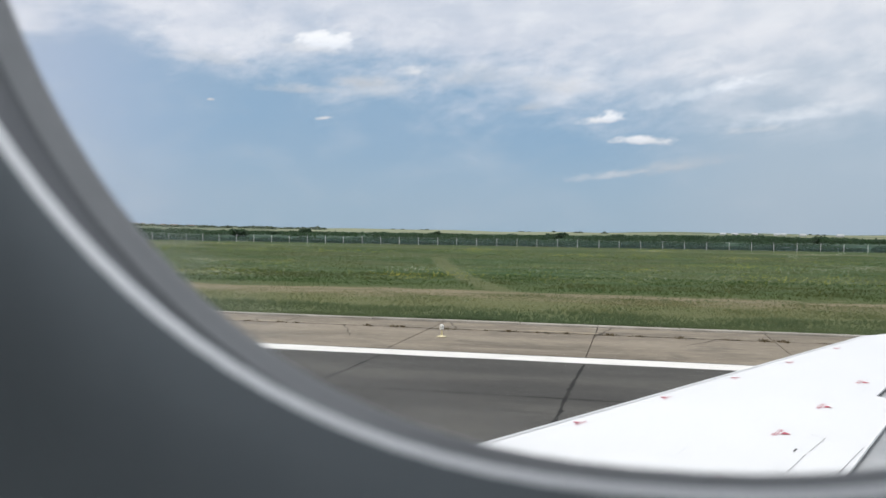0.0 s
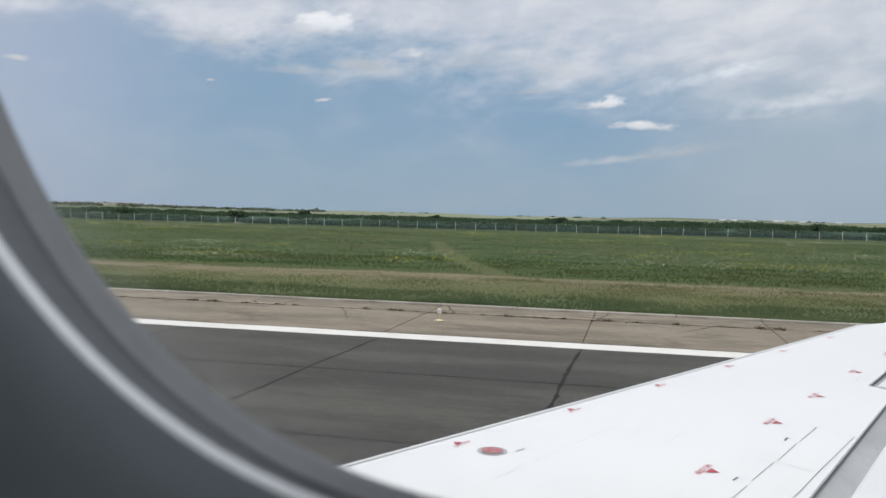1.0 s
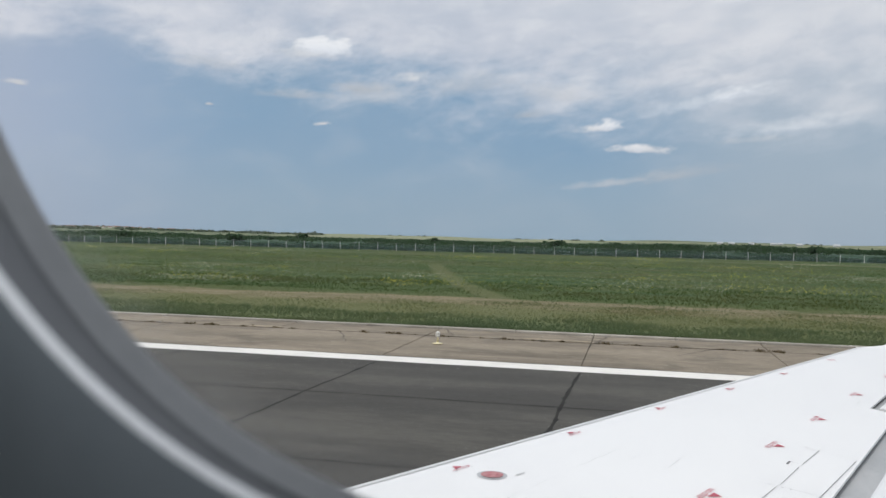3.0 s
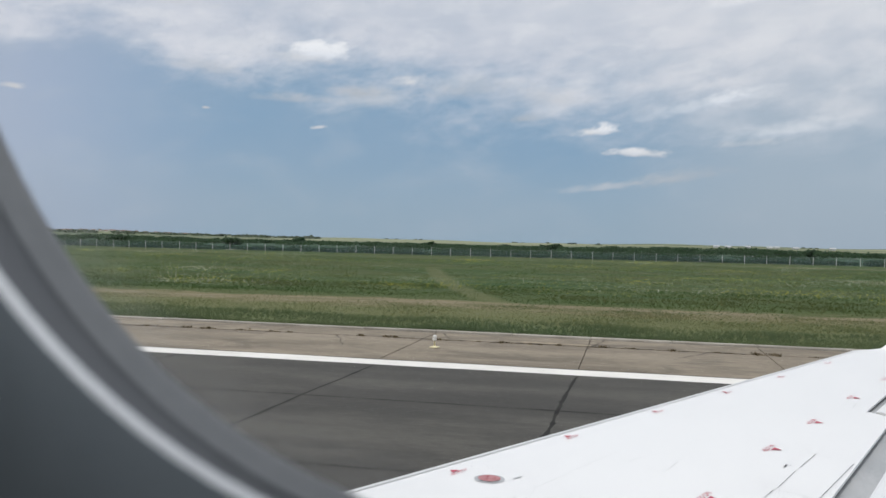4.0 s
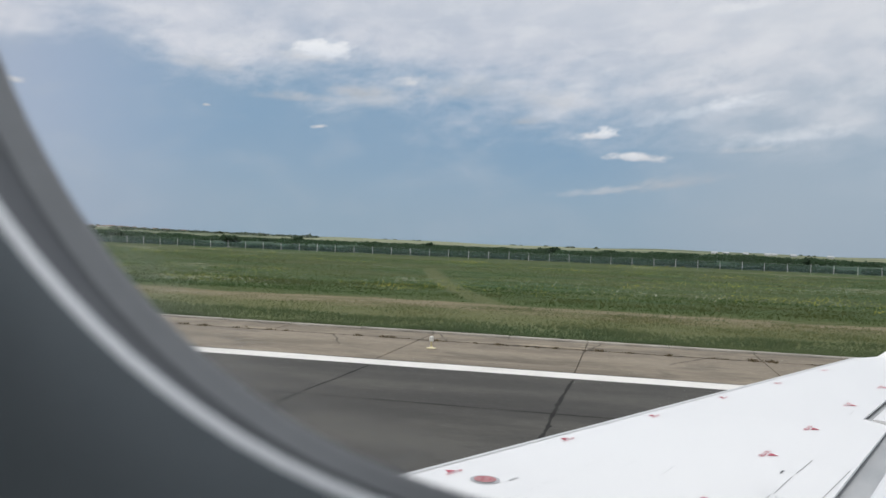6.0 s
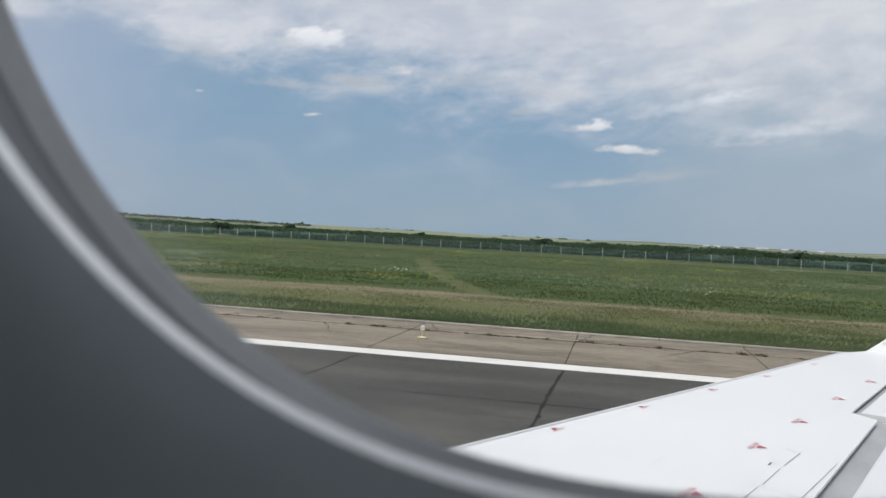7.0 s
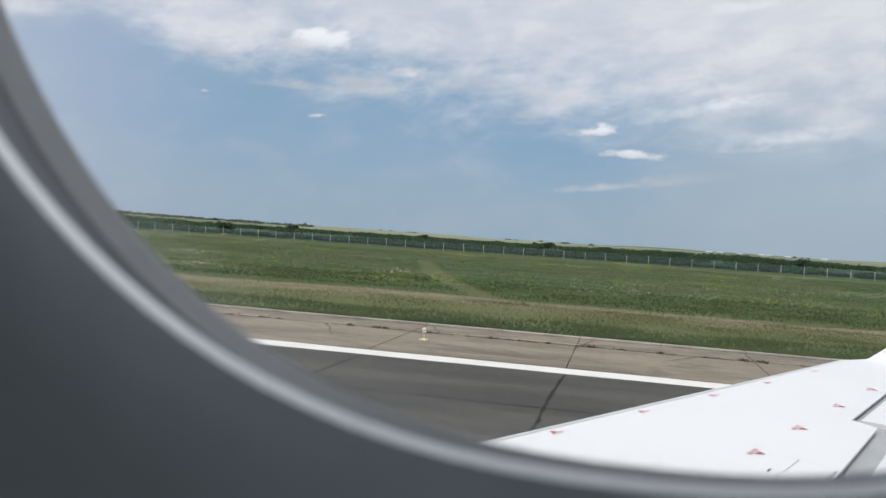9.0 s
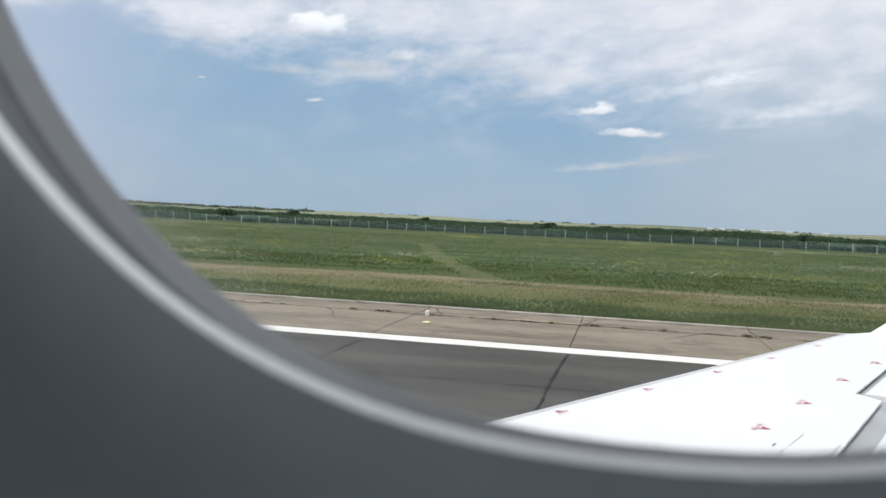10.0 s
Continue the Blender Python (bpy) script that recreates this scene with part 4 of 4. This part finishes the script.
# ---- shrubs, trees and distance ----
def foliage(spots, per, leaf, mat, name):
    """Clouds of small leaf clumps; spots: x, y, half width, height."""
    out = []
    for x, y, w, h in spots:
        g = float(rise(np.array(x), np.array(y)))
        lobes = rng.normal(0, 0.45, (5, 3)) * [w, w, 0] + [x, y, g + h * 0.45]
        lobes[:, 2] += h * 0.28 * rng.random(5)
        which = rng.integers(0, 5, per)
        d = rng.normal(0, 1, (per, 3))
        d /= np.linalg.norm(d, axis=1)[:, None]
        c = lobes[which] + d * np.array([0.55 * w, 0.55 * w, 0.42 * h]) * (0.55 + 0.45 * rng.random((per, 1)))
        c[:, 2] = np.maximum(c[:, 2], g + 0.1)
        s = leaf * (0.5 + 0.9 * rng.random((per, 1)))
        p, q = rng.normal(0, 1, (per, 3)), rng.normal(0, 1, (per, 3))
        p /= np.linalg.norm(p, axis=1)[:, None]
        q /= np.linalg.norm(q, axis=1)[:, None]
        out.append(np.stack([c - p * s - q * s * 0.4, c + p * s * 0.3 - q * s, c + p * s + q * s * 0.5, c - p * s * 0.4 + q * s], 1))
    return quick_mesh(name, np.concatenate(out), 4, mat)


spots = []
for i in range(210):
    x = -175 + 260 * rng.random()
    f = math.sin(x * 0.11) + math.sin(x * 0.043 + 1.7)
    y = 146 + 34 * rng.random()
    if f < -0.35:
        continue
    spots.append((x, y, 2.2 + 2.2 * rng.random(), 0.72 + 0.35 * rng.random() + 0.30 * max(0, f)))
for i in range(250):
    spots.append((-175 + 260 * (i + rng.random()) / 250, 142.5 + 3.5 * rng.random(), 1.1 + 0.6 * rng.random(), 0.45 + 0.4 * rng.random()))
tagged(part("shrubs", foliage(spots, 300, 0.17, BUSH, "shrubs")), "dense dark green shrubs behind the fence", "shrubs", kind="stuff")
spots = []
for i in range(250):
    x = -330 + 470 * rng.random()
    y = 230 + 130 * rng.random()
    f = math.sin(x * 0.05) + math.sin(x * 0.021 + 0.7)
    spots.append((x, y, 3.4 + 3.4 * rng.random(), 0.98 + 0.45 * rng.random() + 0.40 * max(0, f)))
tagged(part("thicket", foliage(spots, 220, 0.32, BUSH, "thicket")), "dark green thicket beyond the fence", "shrubs", kind="stuff")
spots = []
for i in range(420):
    a = radians(-44 + 62 * rng.random())
    r = 1300 + 2600 * rng.random()
    if math.sin(a * 40 + r * 0.002) + 0.4 * rng.normal() < 0.1 and a > -0.42:
        continue
    if a > -0.36 and rng.random() < 0.88:
        continue
    spots.append((r * math.sin(a), r * math.cos(a), (7 + 9 * rng.random()) * (0.45 if a > -0.36 else 1.0), (1.2 + 2.2 * rng.random()) * (0.5 if a > -0.36 else 0.9)))
tagged(part("far_trees", foliage(spots, 24, 3.2, HAZED_LEAF, "far_trees")), "scattered far trees along the fields, leaf colour paled for haze", "trees", kind="stuff")


def tree(x, y, h, w):
    g = float(rise(np.array(x), np.array(y)))
    ob = tagged(new("tree"), "single dark green tree rising above the shrubs", "tree", "trees beyond the fence")
    v, f = [], []
    for j, (r, z) in enumerate(((0.16, 0.0), (0.12, 0.3), (0.09, 0.6), (0.03, 0.9))):
        v += [(x + h * r * 0.35 * math.cos(i * 1.257), y + h * r * 0.35 * math.sin(i * 1.257), g + z * h) for i in range(5)]
    f = [(j * 5 + i, j * 5 + (i + 1) % 5, (j + 1) * 5 + (i + 1) % 5, (j + 1) * 5 + i) for j in range(3) for i in range(5)]
    part("trunk", mesh_of("trunk", v, f, TRUNK), ob)
    part("crown", foliage([(x, y, w, h), (x + 0.3 * w, y, 0.7 * w, h * 1.1)], 240, 0.42, BUSH, "crown"), ob)
    return ob


for a, r, h, w in ((-13.2, 260, 1.7, 0.9), (-5.5, 300, 1.9, 3.4), (-1.0, 280, 1.7, 3.0), (11.0, 270, 2.0, 2.2), (-26.5, 240, 1.8, 2.8), (-33.5, 250, 2.0, 3.6), (-22.0, 330, 2.0, 3.0)):
    tree(r * math.sin(radians(a)), r * math.cos(radians(a)), h, w)


def house(w, d, h, roof_mat, wall_mat, label, cat, group):
    ob = tagged(new(cat), label, cat, group)
    part("wall", bm_mesh("wall", box(bmesh.new(), (-w / 2, -d / 2, 0), (w / 2, d / 2, h)), wall_mat), ob)
    e, r = 0.4, h + 0.36 * d
    v = [(-w / 2 - e, -d / 2 - e, h - 0.1), (w / 2 + e, -d / 2 - e, h - 0.1), (w / 2 + e, d / 2 + e, h - 0.1), (-w / 2 - e, d / 2 + e, h - 0.1), (-w / 2 - e, 0, r), (w / 2 + e, 0, r)]
    part("roof", mesh_of("roof", v, [(0, 1, 5, 4), (2, 3, 4, 5), (0, 4, 3), (1, 2, 5), (0, 3, 2, 1)], roof_mat), ob)
    for x in (-0.28, 0.0, 0.28):
        part("window", bm_mesh("window", box(bmesh.new(), (x * w - 0.6, -d / 2 - 0.06, h * 0.35), (x * w + 0.6, -d / 2 + 0.05, h * 0.75)), RUBBER), ob)
    return ob


home = house(11, 8, 3.2, ROOFING, PLASTER, "far village house with a red-brown tiled roof", "house", "village houses on the hill")
shed = house(9, 6, 1.7, SHEET, SHEET, "far white metal farm shed", "shed", "white sheds on the plain")
for i in range(34):
    a, r = radians(-38.5 + 9.5 * rng.random()), 2500 + 900 * rng.random()
    x, y = r * math.sin(a), r * math.cos(a)
    m = pose(x, y, float(rise(np.array(x), np.array(y))) - 0.2, 0, 0, rng.random() * 180)
    if i == 0:
        home.matrix_basis = m
    else:
        copy_thing(home, m)
for i, a in enumerate((5.4, 6.1, 7.3, 8.6, 9.0, 10.1, 12.2)):
    a, r = radians(a), 1400 + 250 * rng.random()
    x, y = r * math.sin(a), r * math.cos(a)
    m = pose(x, y, float(rise(np.array(x), np.array(y))) + 0.0, 0, 0, -10 + 20 * rng.random())
    if i == 0:
        shed.matrix_basis = m
    else:
        copy_thing(shed, m)

# ---- slabs and kerb stones ----
slab_meshes = []
for j in range(5):
    bm = box(bmesh.new(), (0.008, 0.012, -0.09), (SLAB - 0.008, 3.845, 0.0), 0.010)
    for v in bm.verts:
        if v.co.z > -0.02:
            v.co.z += rng.normal(0, 0.0015)
    slab_meshes.append(bm_mesh("slab", bm, CONCRETE))
edge_mesh = bm_mesh("slab", box(bmesh.new(), (0.012, 0.030, -0.09), (SLAB - 0.012, 1.53, 0.0), 0.012), CONCRETE)
kerb_mesh = bm_mesh("kerb_stone", box(bmesh.new(), (0.006, 0.0, -0.09), (SLAB / 2 - 0.006, 0.24, 0.05), 0.014), KERB)
for i in range(-14, 10):
    x = PHASE + SLAB * i
    part("slab", slab_meshes[i % 5], pavement, at=pose(x, 17.195, -0.002 + rng.normal(0, 0.002)))
    part("slab", edge_mesh, pavement, at=pose(x, 21.095, -0.002 + rng.normal(0, 0.002)))
    for h in (0, SLAB / 2):
        part("kerb_stone", kerb_mesh, pavement, at=pose(x + h, 22.65, rng.normal(0, 0.003)))
